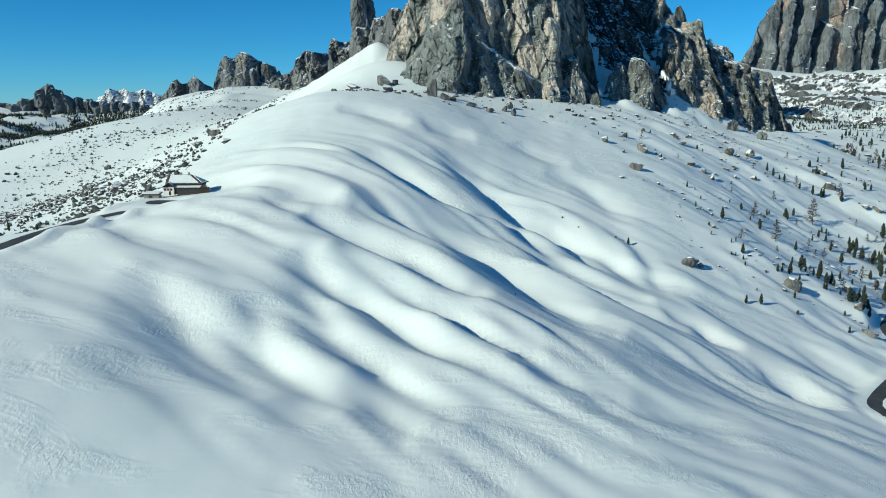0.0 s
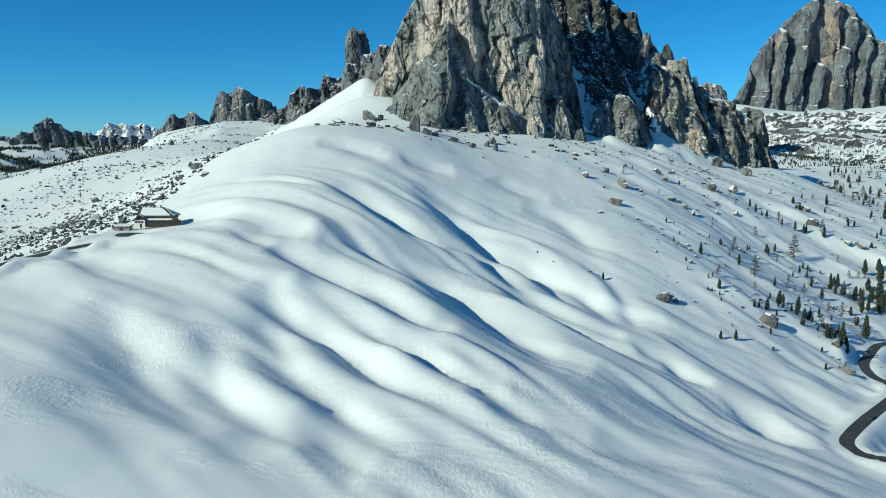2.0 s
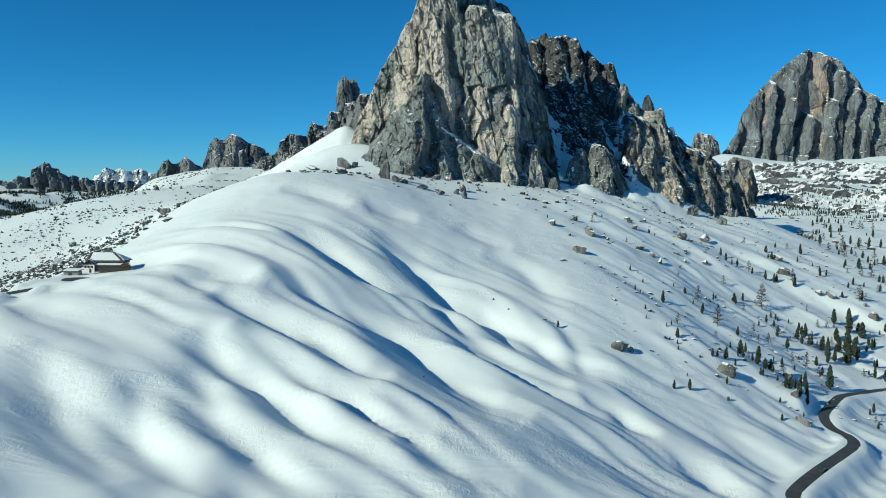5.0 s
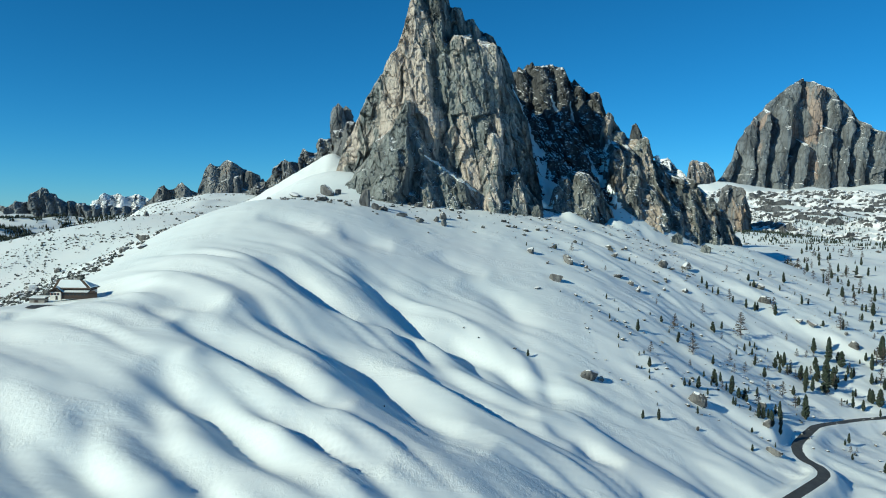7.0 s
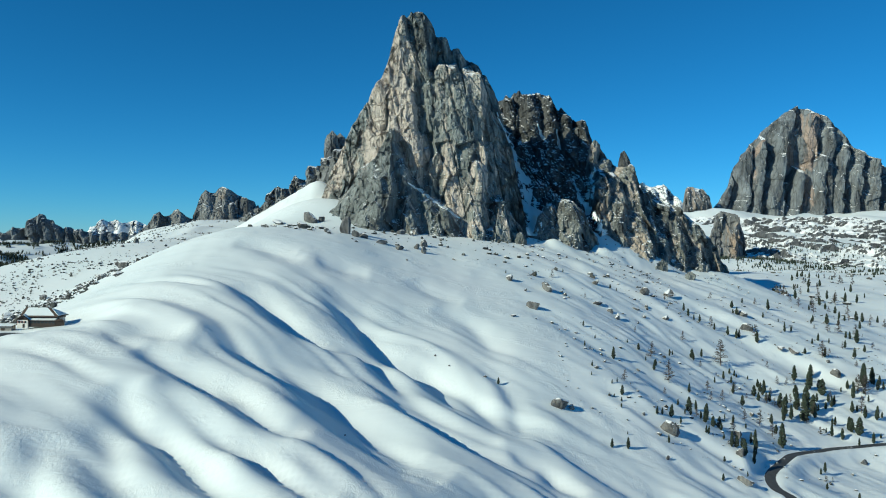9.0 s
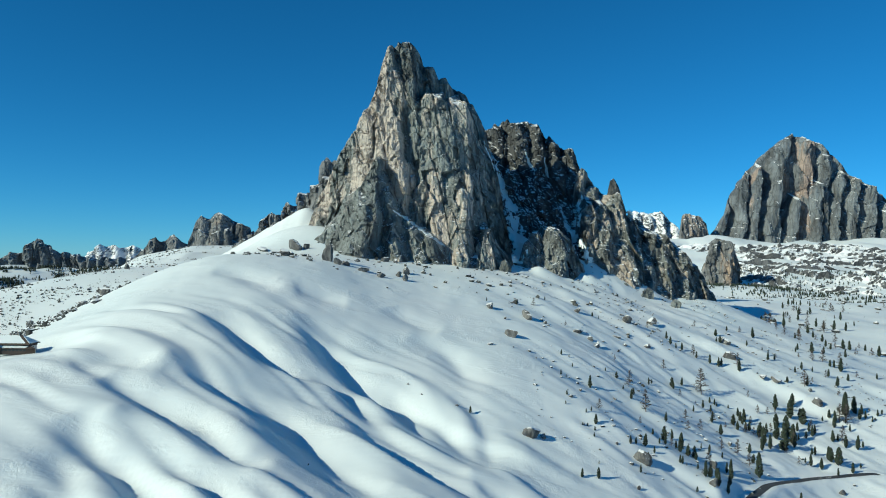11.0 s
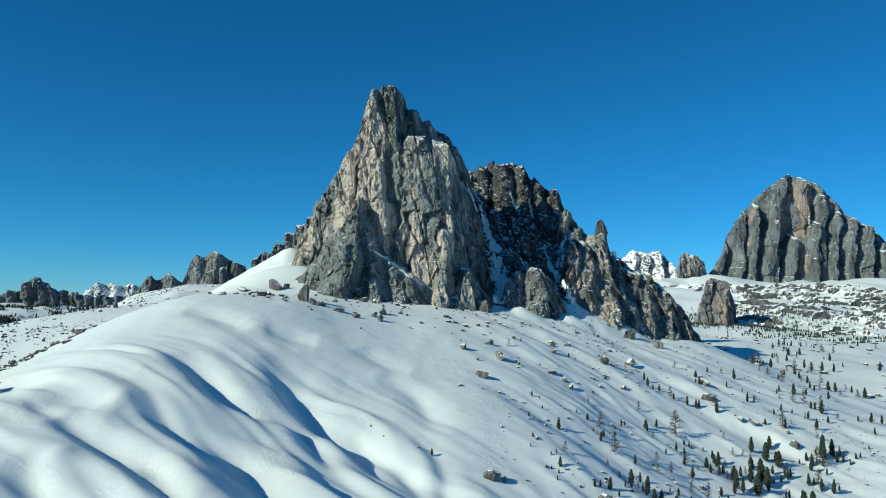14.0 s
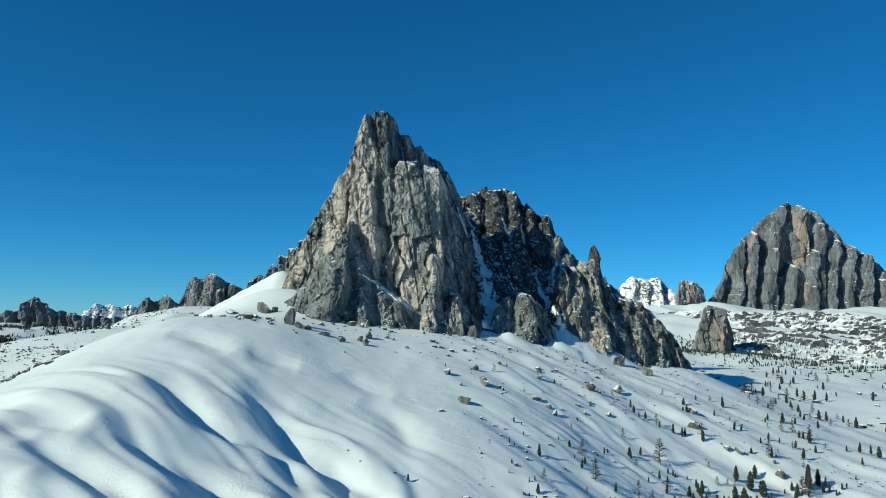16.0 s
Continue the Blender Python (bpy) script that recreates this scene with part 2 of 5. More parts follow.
def base_height(x, y):
    """The land without its folds and roads."""
    near = PLANE[0] + PLANE[1] * x / 1000 + PLANE[2] * y / 1000
    for cx, cy, r, h in HILLS:
        near = near + h * np.exp(-((x - cx) ** 2 + (y - cy) ** 2) / (r * r))
    r = -x / np.maximum(y, 200.0) - 0.39
    far_l = 40 + 0.025 * (np.minimum(y, 2100) - 1000) - 340 * np.clip(r, -0.1, 0.1) - (250 + 450 * smooth(y, 900, 1900)) * np.clip(r - 0.1, 0.0, 0.3)
    far_l = far_l - 68 * np.exp(-((r - 0.085) / np.where(r > 0.085, 0.095, 0.075)) ** 2) * smooth(y, 850, 1950)
    far_l = far_l - 54 * smooth(r, -0.03, 0.10) * smooth(y, 900, 1900)
    drop = smooth(y, 2050, 2600)
    far_l = far_l * (1 - drop) + (-125 + 115 * smooth(y, 2900, 4150) + 26 * smooth(y, 2500, 3000) * fbm(x / 230, y / 520, 0.0, 3, 44, 0.5, True)) * drop
    far_r = -8 + 140 * smooth(y, 2050, 3000) + 92 * smooth(y, 3000, 4700) + 14 * fbm(x / 420, y / 420, 0.0, 3, 6) + 22 * smooth(y, 2900, 3600) * fbm(x / 170, y / 900, 0.0, 3, 16, 0.5, True)
    side = smooth(x, -400, 900)
    far = far_l * (1 - side) + far_r * side + 9 * fbm(x / 260, y / 260, 0.0, 3, 5) + 2.2 * fbm(x / 48, y / 48, 0.0, 3, 14)
    d = np.sqrt(((x - 60) / 1.0) ** 2 + ((y - 450) / 1.15) ** 2)
    w = smooth(d, 480, 950)
    return near * (1 - w) + far * w


FOLDS = []


def spline(points, per=6):
    """A smooth line through the points."""
    p = np.array(points, float)
    p = np.vstack([2 * p[0] - p[1], p, 2 * p[-1] - p[-2]])
    out = []
    for i in range(1, len(p) - 2):
        for u in np.arange(per) / per:
            a, b, c, d = p[i - 1], p[i], p[i + 1], p[i + 2]
            out.append(0.5 * (2 * b + (c - a) * u + (2 * a - 5 * b + 4 * c - d) * u * u + (3 * b - a - 3 * c + d) * u ** 3))
    out.append(p[-2])
    return np.array(out)


def fold(points, depth, steep, gentle):
    """A furrow in the snow along the points: a gentle fall on the west, a steep wall on the east."""
    FOLDS.append((spline(points), depth, steep, gentle))


def along(line, x, y):
    """Distance from the line (plus: to its left, looking along it) and the part of its length, for flat arrays."""
    best = np.full(x.shape, 1e9)
    side = np.zeros(x.shape)
    part = np.zeros(x.shape)
    seg = np.linalg.norm(np.diff(line, axis=0), axis=1)
    total, run = seg.sum(), 0.0
    for (ax, ay), (bx, by), l in zip(line[:-1], line[1:], seg):
        dx, dy = (bx - ax) / l, (by - ay) / l
        u = np.clip((x - ax) * dx + (y - ay) * dy, 0, l)
        ex, ey = x - ax - u * dx, y - ay - u * dy
        d = np.hypot(ex, ey)
        m = d < best
        best = np.where(m, d, best)
        side = np.where(m, np.sign(dx * ey - dy * ex), side)
        part = np.where(m, (run + u) / total, part)
        run += l
    return best, side, part


fold([(-34, 281), (-13, 283), (5, 281), (18, 274), (30, 263), (40, 254), (49, 245), (56, 242), (63, 239)], 9.5, 9, 15)
fold([(1, 381), (16, 360), (27, 344), (37, 333), (49, 327), (60, 311), (71, 303), (79, 296), (84, 288), (87, 282)], 7.5, 12, 7)
fold([(-36, 355), (-19, 336), (-5, 322), (12, 321), (27, 320), (38, 308), (49, 296), (60, 288), (73, 285), (84, 282)], 5.5, 8, 7)
fold([(-5, 297), (8, 295), (24, 297), (38, 292), (50, 281), (63, 274), (75, 271), (87, 267), (101, 264), (113, 262)], 3.2, 8, 4.5)
fold([(48, 337), (65, 324), (74, 316), (81, 303), (88, 296), (94, 289)], 3, 8, 4.5)
fold([(76, 341), (84, 335), (90, 322), (92, 306), (93, 291)], 3, 8, 4.5)
fold([(55, 394), (73, 390), (81, 376), (84, 359), (86, 350)], 3.2, 9, 9)
fold([(-57, 417), (-42, 419), (-28, 410), (-17, 409)], 3.4, 10, 10)
fold([(-9, 410), (6, 414), (19, 415)], 2.5, 11, 10)
fold([(41, 429), (60, 417), (72, 414)], 2.5, 12, 10)
fold([(87, 272), (97, 274), (102, 268), (108, 265), (112, 262)], 3.2, 9, 4.5)
fold([(55, 229), (70, 235), (85, 235), (99, 238), (116, 247), (133, 256)], 3, 7, 20)
fold([(116, 243), (127, 245), (130, 234)], 3, 9, 10)
fold([(-48, 264), (-29, 259), (-19, 256), (-8, 252), (2, 243), (8, 238), (13, 238), (18, 237)], 6.5, 6, 8)
fold([(-35, 243), (-25, 238), (-15, 231), (-5, 225), (2, 222), (9, 217), (16, 211), (24, 209), (32, 208)], 6, 5, 7)
fold([(-46, 239), (-33, 227), (-24, 223), (-14, 216), (-3, 207), (4, 204), (12, 203), (19, 202)], 7.5, 5, 9)
fold([(-43, 222), (-33, 210), (-26, 200), (-20, 195), (-15, 191), (-11, 186), (-7, 181), (-1, 175), (7, 167)], 4.4, 4.5, 9)
fold([(-53, 210), (-45, 192), (-39, 184), (-32, 176), (-28, 171), (-21, 166)], 4.4, 5.5, 10)
fold([(-87, 215), (-71, 199), (-62, 188), (-54, 180), (-47, 172), (-40, 166)], 4.6, 7, 12)
fold([(-22, 184), (-14, 173), (-7, 166), (-2, 164)], 2.6, 6, 9)
fold([(15, 200), (26, 199), (34, 196), (39, 195), (46, 193), (53, 191)], 3.2, 9, 5.5)
fold([(24, 194), (33, 187), (40, 183), (55, 186), (71, 190), (87, 197)], 1.8, 6, 6)
fold([(-64, 272), (-57, 277), (-51, 281), (-39, 279)], 2.6, 9, 10)


ROADS = {
    "valley": (spline([(330, 432), (318, 429), (279, 411), (249, 388), (226, 360), (215, 344), (210, 328), (211, 316), (207, 304), (195, 291), (177, 273), (161, 256), (154, 246), (155, 237), (168, 232), (190, 233), (215, 236)], 8), 2.45),
    "pass": (spline([(-140, 205), (-136, 222), (-133, 241), (-125, 259), (-115, 272), (-107, 284)], 8), 2.8),
}
ROAD_Z = {"valley": (-57.0, -56.0, -54.0, -50.0, -49.0, -49.0, -48.0, -47.0, -46.5, -47.0, -49.0), "pass": (13.2, 14.3, 15.6, 17.2, 18.8, 20.4)}


def road_height(name, part):
    zs = ROAD_Z[name]
    return np.interp(part, np.linspace(0, 1, len(zs)), zs)


FANS = [(-62, 737, 117), (161, 664, 63), (207, 690, 57), (205, 738, 80), (251, 739, 58), (261, 726, 51), (134, 655, 64)]
HEAP_NEAR = spline([(-129, 222), (-124, 240), (-114, 255), (-103, 265), (-92, 266)])
HEAP_FAR = spline([(-126, 275), (-121, 287), (-116, 295)])


def height(x, y):
    x, y = np.asarray(x, float), np.asarray(y, float)
    shape = x.shape
    x, y = np.atleast_1d(x).ravel(), np.atleast_1d(y).ravel()
    z = base_height(x, y)
    wob = 1.6 * fbm(x / 50, y / 50, 0.0, 2, 31)
    for line, depth, steep, gentle in FOLDS:
        lo, hi = line.min(0) - 3 * gentle, line.max(0) + 3 * gentle
        m = np.nonzero((x > lo[0]) & (x < hi[0]) & (y > lo[1]) & (y < hi[1]))[0]
        if len(m) == 0:
            continue
        d, side, part = along(line, x[m], y[m])
        # the lines run downhill to the east: the steep wall lies to the left of them
        s = d * side + wob[m]
        w = np.where(s > 0, steep, gentle)
        fade = np.sin(np.pi * np.clip(part, 0, 1)) ** 0.7
        z[m] += depth * fade * (0.08 * np.exp(-((s + 2.0 * gentle) / gentle) ** 2) - np.exp(-np.abs(s / w) ** 1.7))
    near = 1 - smooth(np.hypot(x - 60, y - 350), 400, 900)
    # fine furrows down the face, along the fall of the folds
    face = (1 - smooth(np.hypot((x - 8) / 1.15, y - 262), 85, 150))
    u, v = 0.87 * x - 0.49 * y, 0.49 * x + 0.87 * y
    v = v + 8 * fbm(x / 60, y / 60, 0.0, 2, 41)
    z += face * (1.5 * fbm(v / 13, u / 95, 0.0, 2, 55) + 0.75 * fbm(v / 4.5, u / 45, 0.0, 2, 56))
    right = smooth(x, 90, 170) * (1 - smooth(np.hypot(x - 300, y - 520), 300, 520))
    z += right * 2.3 * fbm((0.5 * x + 0.87 * y) / 24, (0.87 * x - 0.5 * y) / 75, 0.0, 4, 91)
    z += near * (0.9 * fbm(x / 45, y / 70, 0.0, 3, 77) + 0.12 * fbm(x / 7, y / 7, 0.0, 2, 78))
    # fans of snow below the gullies of the cliffs
    for ax, ay, az in FANS:
        f = az - 0.62 * np.hypot(x - ax, y - ay) + 0.8 * fbm(x / 9, y / 9, 0.0, 2, 19)
        z = np.where(np.abs(f - z) < 4, np.maximum(f, z) + (4 - np.abs(f - z)) ** 2 / 16, np.maximum(f, z))
    for name, (line, half) in ROADS.items():
        lo, hi = line.min(0) - 40, line.max(0) + 40
        m = np.nonzero((x > lo[0]) & (x < hi[0]) & (y > lo[1]) & (y < hi[1]))[0]
        if len(m) == 0:
            continue
        d, side, part = along(line, x[m], y[m])
        zr = road_height(name, part)
        w = 1 - smooth(d, half + 0.6, half + 9.0)
        bank = (0.9 + 0.5 * fbm(x[m] / 5, y[m] / 5, 0.0, 2, 12)) * np.exp(-((d - half - 1.9) / 1.1) ** 2) * (0.8 if name == "valley" else 0.15)
        z[m] = z[m] * (1 - w) + (zr - 0.12) * w + bank
    # ploughed heaps round the parking place
    for heap, tall in ((HEAP_NEAR, 2.8), (HEAP_FAR, 3.2)):
        m = np.nonzero((np.abs(x + 108) < 60) & (np.abs(y - 275) < 60))[0]
        if len(m):
            d, side, part = along(heap, x[m], y[m])
            z[m] += tall * (0.75 + 0.6 * fbm(x[m] / 4.5, y[m] / 4.5, 0.0, 2, 15)) * np.exp(-(d / 2.6) ** 2) * np.sin(np.pi * np.clip(part * 0.9 + 0.05, 0, 1)) ** 0.5
    # the terrace under the house and its parking place
    d = np.hypot((x + 103) / 1.2, y - 298)
    w = 1 - smooth(d, 12, 32)
    z = z * (1 - w) + (20.4 + 0.11 * np.clip(x + 112, 0, 30)) * w
    d = np.hypot(x + 108, y - 287)
    w = 1 - smooth(d, 7, 11)
    z = z * (1 - w) + 20.3 * w
    return z.reshape(shape)


def spaced(lo, hi, dense_lo, dense_hi, step, grow, most):
    mid = list(np.arange(dense_lo, dense_hi, step))
    up, s = [], step
    v = mid[-1]
    while v < hi:
        s = min(most, s * grow)
        v += s
        up.append(v)
    down, s = [], step
    v = dense_lo
    while v > lo:
        s = min(most, s * grow)
        v -= s
        down.append(v)
    return np.array(down[::-1] + mid + up)


def mesh_object(name, verts, faces, material, smooth_faces=True, parent=None):
    me = bpy.data.meshes.new(name)
    verts = np.asarray(verts, np.float32).reshape(-1, 3)
    faces = np.asarray(faces, np.int32)
    me.vertices.add(len(verts))
    me.vertices.foreach_set("co", verts.ravel())
    n, k = faces.shape
    me.loops.add(n * k)
    me.loops.foreach_set("vertex_index", faces.ravel())
    me.polygons.add(n)
    me.polygons.foreach_set("loop_start", np.arange(0, n * k, k, dtype=np.int32))
    me.polygons.foreach_set("use_smooth", np.full(n, smooth_faces))
    me.update(calc_edges=True)
    me.materials.append(material)
    ob = new(name, me)
    if parent is not None:
        ob.parent = parent
    return ob


def grid_faces(nu, nv):
    i = np.arange((nu - 1) * (nv - 1))
    a = (i // (nv - 1)) * nv + i % (nv - 1)
    return np.stack([a, a + nv, a + nv + 1, a + 1], 1)


gx = spaced(-4600, 5000, -230, 330, 2.0, 1.035, 70.0)
gy = spaced(-500, 5300, 110, 480, 2.0, 1.022, 60.0)
GX, GY = np.meshgrid(gx, gy, indexing="ij")
ground = mesh_object("ground", np.stack([GX, GY, height(GX, GY)], -1), grid_faces(len(gx), len(gy)), SNOW)
tagged(ground, "deep white snow blanket in rounded folds over an alpine pass", "snow ground", kind="structure")

# ---- rock ----
def crag(name, parent, material, x, y, top, base, rx, ry, turn=0.0, lean=(0.0, 0.0), power=2.6, profile=(1.0, 0.92, 0.8, 0.62, 0.4), rough=0.14, seed=1, res=(72, 56), flute=2.6, slant=0.0, ragged=0.12, facets=60, blunt=0.4, grit=1.0):
    """A tapering rock body with fluted, broken walls. profile: its width from foot to top; lean: how far the top stands off the foot; slant: how much the top falls along its own x."""
    na, nz = res
    th = np.linspace(0, 2 * math.pi, na, endpoint=False)
    s = np.linspace(0, 1, nz)
    TH, S = np.meshgrid(th, s, indexing="xy")
    prof = np.interp(S, np.linspace(0, 1, len(profile)), profile)
    close = np.clip((1 - S) / 0.10, 0, 1) ** 0.6
    c, sn = np.cos(TH), np.sin(TH)
    sup = (np.abs(c) ** power + np.abs(sn) ** power) ** (-1.0 / power)
    ux, uy = c * sup * rx, sn * sup * ry
    top = base + (top - base) / (0.9 + 0.1 * blunt)
    z = base + (top - base) * np.where(S > 0.9, 0.9 + (S - 0.9) * blunt, S)
    size = min(rx, ry)
    L = size * 0.75
    a = radians(turn)
    wx, wy = x + ux * math.cos(a) - uy * math.sin(a), y + ux * math.sin(a) + uy * math.cos(a)
    # slanting bedding: the pattern leans as it rises
    tx, ty = wx + 0.35 * z, wy - 0.2 * z
    d = 0.8 * fbm(tx / L, ty / L, z / (L * flute), 3, seed, 0.5, True) - 0.3
    d = d + 0.5 * grit * fbm(tx / (L * 0.45), ty / (L * 0.45), z / (L * 1.1), 3, seed + 5, 0.5, True)
    d = d + 0.4 * np.round(2.2 * vnoise(tx / (L * 0.7), ty / (L * 0.7), z / (L * 0.8), seed + 9)) / 2.2
    k = np.maximum((prof + rough * d * np.clip(prof * 1.8, 0.25, 1)) * close, 0.0)
    lx, ly = ux * k, uy * k
    lx, ly = lx * math.cos(a) - ly * math.sin(a), lx * math.sin(a) + ly * math.cos(a)
    # ragged top: each side ends at its own height
    drop = 0.5 * (1 + vnoise(c * 1.7 + seed, sn * 1.7, 0.0, seed + 3)) * ragged * (top - base)
    z = z - drop * S ** 1.5 * np.clip(k * 3, 0, 1) + slant * (lx * math.cos(a) + ly * math.sin(a)) * S
    p = np.stack([lx, ly, z], -1)
    # flat broken faces: slabs split off along random planes
    rng = np.random.default_rng(seed)
    mean_r = 0.5 * (rx + ry)
    rise = (top - base)
    for j in range(facets):
        i, q = rng.integers(2, nz - 2), rng.integers(0, na)
        v = p[i, q]
        n = np.array([v[0] / rx ** 2, v[1] / ry ** 2, 0.0])
        n = n / (np.linalg.norm(n) + 1e-9)
        n[2] = mean_r / rise * rng.uniform(0.0, 1.6)
        n = n + rng.normal(0, 0.28, 3)
        n = n / np.linalg.norm(n)
        local = min(mean_r, math.hypot(v[0], v[1]))
        reach = local * rng.uniform(0.4, 1.2)
        depth = rough * local * rng.uniform(0.2, 0.9)
        s = (p - v) @ n + depth
        dist = np.sqrt(((p - v) ** 2 * np.array([1, 1, 0.3])).sum(-1))
        cut = np.where((s > 0) & (dist < reach), np.minimum(s, 1.5 * depth), 0.0)
        p = p - cut[..., None] * n
    fine = fbm(tx / (L * 0.3), ty / (L * 0.3), z / (L * 0.6), 4, seed + 5, 0.55, True)
    rad = np.sqrt(p[..., 0] ** 2 + p[..., 1] ** 2) + 1e-6
    push = 0.2 * grit * rough * size * (fine - 0.2) * np.clip(k * 3, 0, 1)
    lx, ly = p[..., 0] * (1 + push / rad), p[..., 1] * (1 + push / rad)
    z = p[..., 2] + 0.25 * push
    verts = np.stack([x + lx + lean[0] * S, y + ly + lean[1] * S, z], -1).reshape(-1, 3)
    i = np.arange((nz - 1) * na)
    r, q = i // na, i % na
    q2 = (q + 1) % na
    faces = np.stack([r * na + q, r * na + q2, (r + 1) * na + q2, (r + 1) * na + q], 1)
    return mesh_object(name, verts, faces, material, False, parent)

RIBS = []


def rib(xt, yt, zt, xb, yb, zb, left, right, half, tint):
    """One rock rib of a cliff: its crest from top to foot, how fast it falls back on either side, half the width of its front, and how tan its rock is."""
    RIBS.append((xt, yt, zt, xb, yb, zb, left, right, half, tint))


def cells(x, z, wide, tall, seed):
    """Broken rock: each cell of a jittered pattern is a plane of its own tilt and depth."""
    u, v = x / wide, z / tall
    iu, iv = np.floor(u), np.floor(v)
    best = np.full(u.shape, 1e9)
    out = np.zeros(u.shape)
    zero = np.zeros(u.shape)
    for du in (-1, 0, 1):
        for dv in (-1, 0, 1):
            cu, cv = iu + du, iv + dv
            pu = cu + 0.5 + 0.48 * lattice(cu, cv, zero, seed)
            pv = cv + 0.5 + 0.48 * lattice(cu, cv, zero, seed + 1)
            d = (u - pu) ** 2 + (v - pv) ** 2
            m = d < best
            plane = 0.55 * lattice(cu, cv, zero, seed + 2) * (u - pu) + 0.55 * lattice(cu, cv, zero, seed + 3) * (v - pv) + 0.3 * lattice(cu, cv, zero, seed + 4)
            out = np.where(m, plane, out)
            best = np.where(m, d, best)
    return out * wide


def relief(name, parent, material, skyline, foot=0.0, step=1.0, size=1.0, seed=1, thick=80.0, jag=1.0, broken=1.0, slab=0.75, cleft=1.0):
    """A rock massif: a front of ribs under a skyline, rounded over at the top, and a back that slopes away."""
    sky = np.array(skyline, float)
    xs = np.arange(sky[0, 0], sky[-1, 0] + step, step)
    top = np.interp(xs, sky[:, 0], sky[:, 1])
    top = top + jag * (0.7 * fbm(xs / (9 * size), seed * 3.3, 0.0, 3, seed, 0.6) + 0.6 * np.round(1.5 * vnoise(xs / (6 * size), 0.0, 0.0, seed + 2)) / 1.5)
    nz = int((top.max() - foot) / (step * 1.05))
    v = np.linspace(0, 1, nz)
    X, V = np.meshgrid(xs, v, indexing="ij")
    T = np.maximum(top, foot + 2.0)[:, None]
    Z = foot + (T - foot) * V
    wx = X + size * (3.2 * fbm(X / (24 * size), Z / (34 * size), 1.0, 3, seed + 3) + 1.0 * fbm(X / (7 * size), Z / (11 * size), 2.0, 2, seed + 4))
    wz = Z + size * 4.0 * fbm(X / (20 * size), Z / (26 * size), 3.0, 3, seed + 5)
    all_y, tints = [], []
    for xt, yt, zt, xb, yb, zb, left, right, half, tint in RIBS:
        k = (wz - zb) / (zt - zb)
        cx, cy = xb + (xt - xb) * np.clip(k, -0.6, 1.1), yb + (yt - yb) * k
        d = wx - cx
        y = cy + left * np.maximum(-d - half, 0) + right * np.maximum(d - half, 0) + 2.4 * np.maximum(wz - zt + 1.5 * np.maximum(np.abs(d) - half, 0), 0)
        all_y.append(y)
        tints.append(tint)
    all_y = np.array(all_y)
    Y = all_y.min(0)
    deepest = max(r[1] for r in RIBS) + 5 * size
    Y = np.minimum(Y, deepest + 0.12 * (Y - deepest))
    RIBS.clear()
    w = np.exp(-(all_y - all_y.min(0)) / (3.0 * size))
    tint = (w * np.array(tints)[:, None, None]).sum(0) / w.sum(0)
    # slabs, clefts and ledges
    tx = X + 0.22 * Z
    Y = Y + slab * cells(tx, Z, 15 * size, 30 * size, seed + 20) + 0.8 * broken * cells(tx, Z, 6.5 * size, 11 * size, seed + 30) + 0.7 * broken * cells(tx, Z, 2.8 * size, 4.2 * size, seed + 40)
    Y = Y - 1.3 * size * fbm(tx / (19 * size), Z / (50 * size), 5.0, 4, seed + 6, 0.5, True)
    split = np.clip(1 - np.abs(vnoise(tx / (13 * size), Z / (60 * size), 7.0, seed + 7)) * 9, 0, 1)
    Y = Y + 3.2 * cleft * size * split
    ledge = (Z / (17.0 * size) + 0.6 * fbm(X / (30 * size), Z / (30 * size), 9.0, 2, seed + 8)) % 1.0
    Y = Y - 0.9 * broken * size * np.clip(1 - ledge * 4, 0, 1)
    Y = Y - 0.45 * size * broken * fbm(X / (2.6 * size), Z / (3.8 * size), 11.0, 3, seed + 9, 0.55, True)
    below = np.clip((T - Z) / (5.0 * size), 0, 1)
    Y = Y + 3.0 * size * (1 - below) ** 2
    nb = 14
    W = np.linspace(0, 1, nb + 1)[1:]
    XB, WB = np.meshgrid(xs, W, indexing="ij")
    ZB = T - (T - foot) * WB
    YB = Y[:, -1:] + thick * WB ** 0.9 * (T - foot) / (top.max() - foot) + 0.05 * thick * fbm(XB / (12 * size), ZB / (16 * size), 4.0, 3, seed + 12) * WB
    P = np.concatenate([np.stack([X, Y, Z], -1), np.stack([XB, YB, ZB], -1)], 1)
    n = nz + nb
    tint = np.concatenate([tint, np.repeat(tint[:, -1:], nb, 1)], 1)
    ob = mesh_object(name, P, grid_faces(len(xs), n), material, False, parent)
    at = ob.data.attributes.new("tint", "FLOAT", "POINT")
    at.data.foreach_set("value", np.ascontiguousarray(tint.ravel(), np.float32))
    return ob


def empty(name, x=0.0, y=0.0, z=0.0):
    ob = new(name)
    ob.location = (x, y, z)
    bpy.context.view_layer.update()
    return ob


peak = empty("rock_peak")
tagged(peak, "towering grey limestone peak with tan cliff faces and snowy ledges", "mountain")
rib(37.4, 684, 270.8, 45.7, 668, 186.5, 0.85, 3.06, 4, 0.3)
rib(24.5, 680, 264, 27.5, 655, 163.4, 0.85, 1.7, 2, 0.75)
rib(31.7, 676, 238, 34.1, 649, 157.5, 1.19, 1.7, 3, 0.95)
rib(16.4, 674, 222.9, 20.2, 650, 147.4, 0.85, 2.21, 3, 0.95)
rib(5.1, 676, 205.2, 5.8, 655, 140.1, 0.85, 1.7, 3, 0.95)
rib(-6.8, 679, 185.5, -6.7, 660, 127.7, 0.85, 1.7, 3, 0.7)
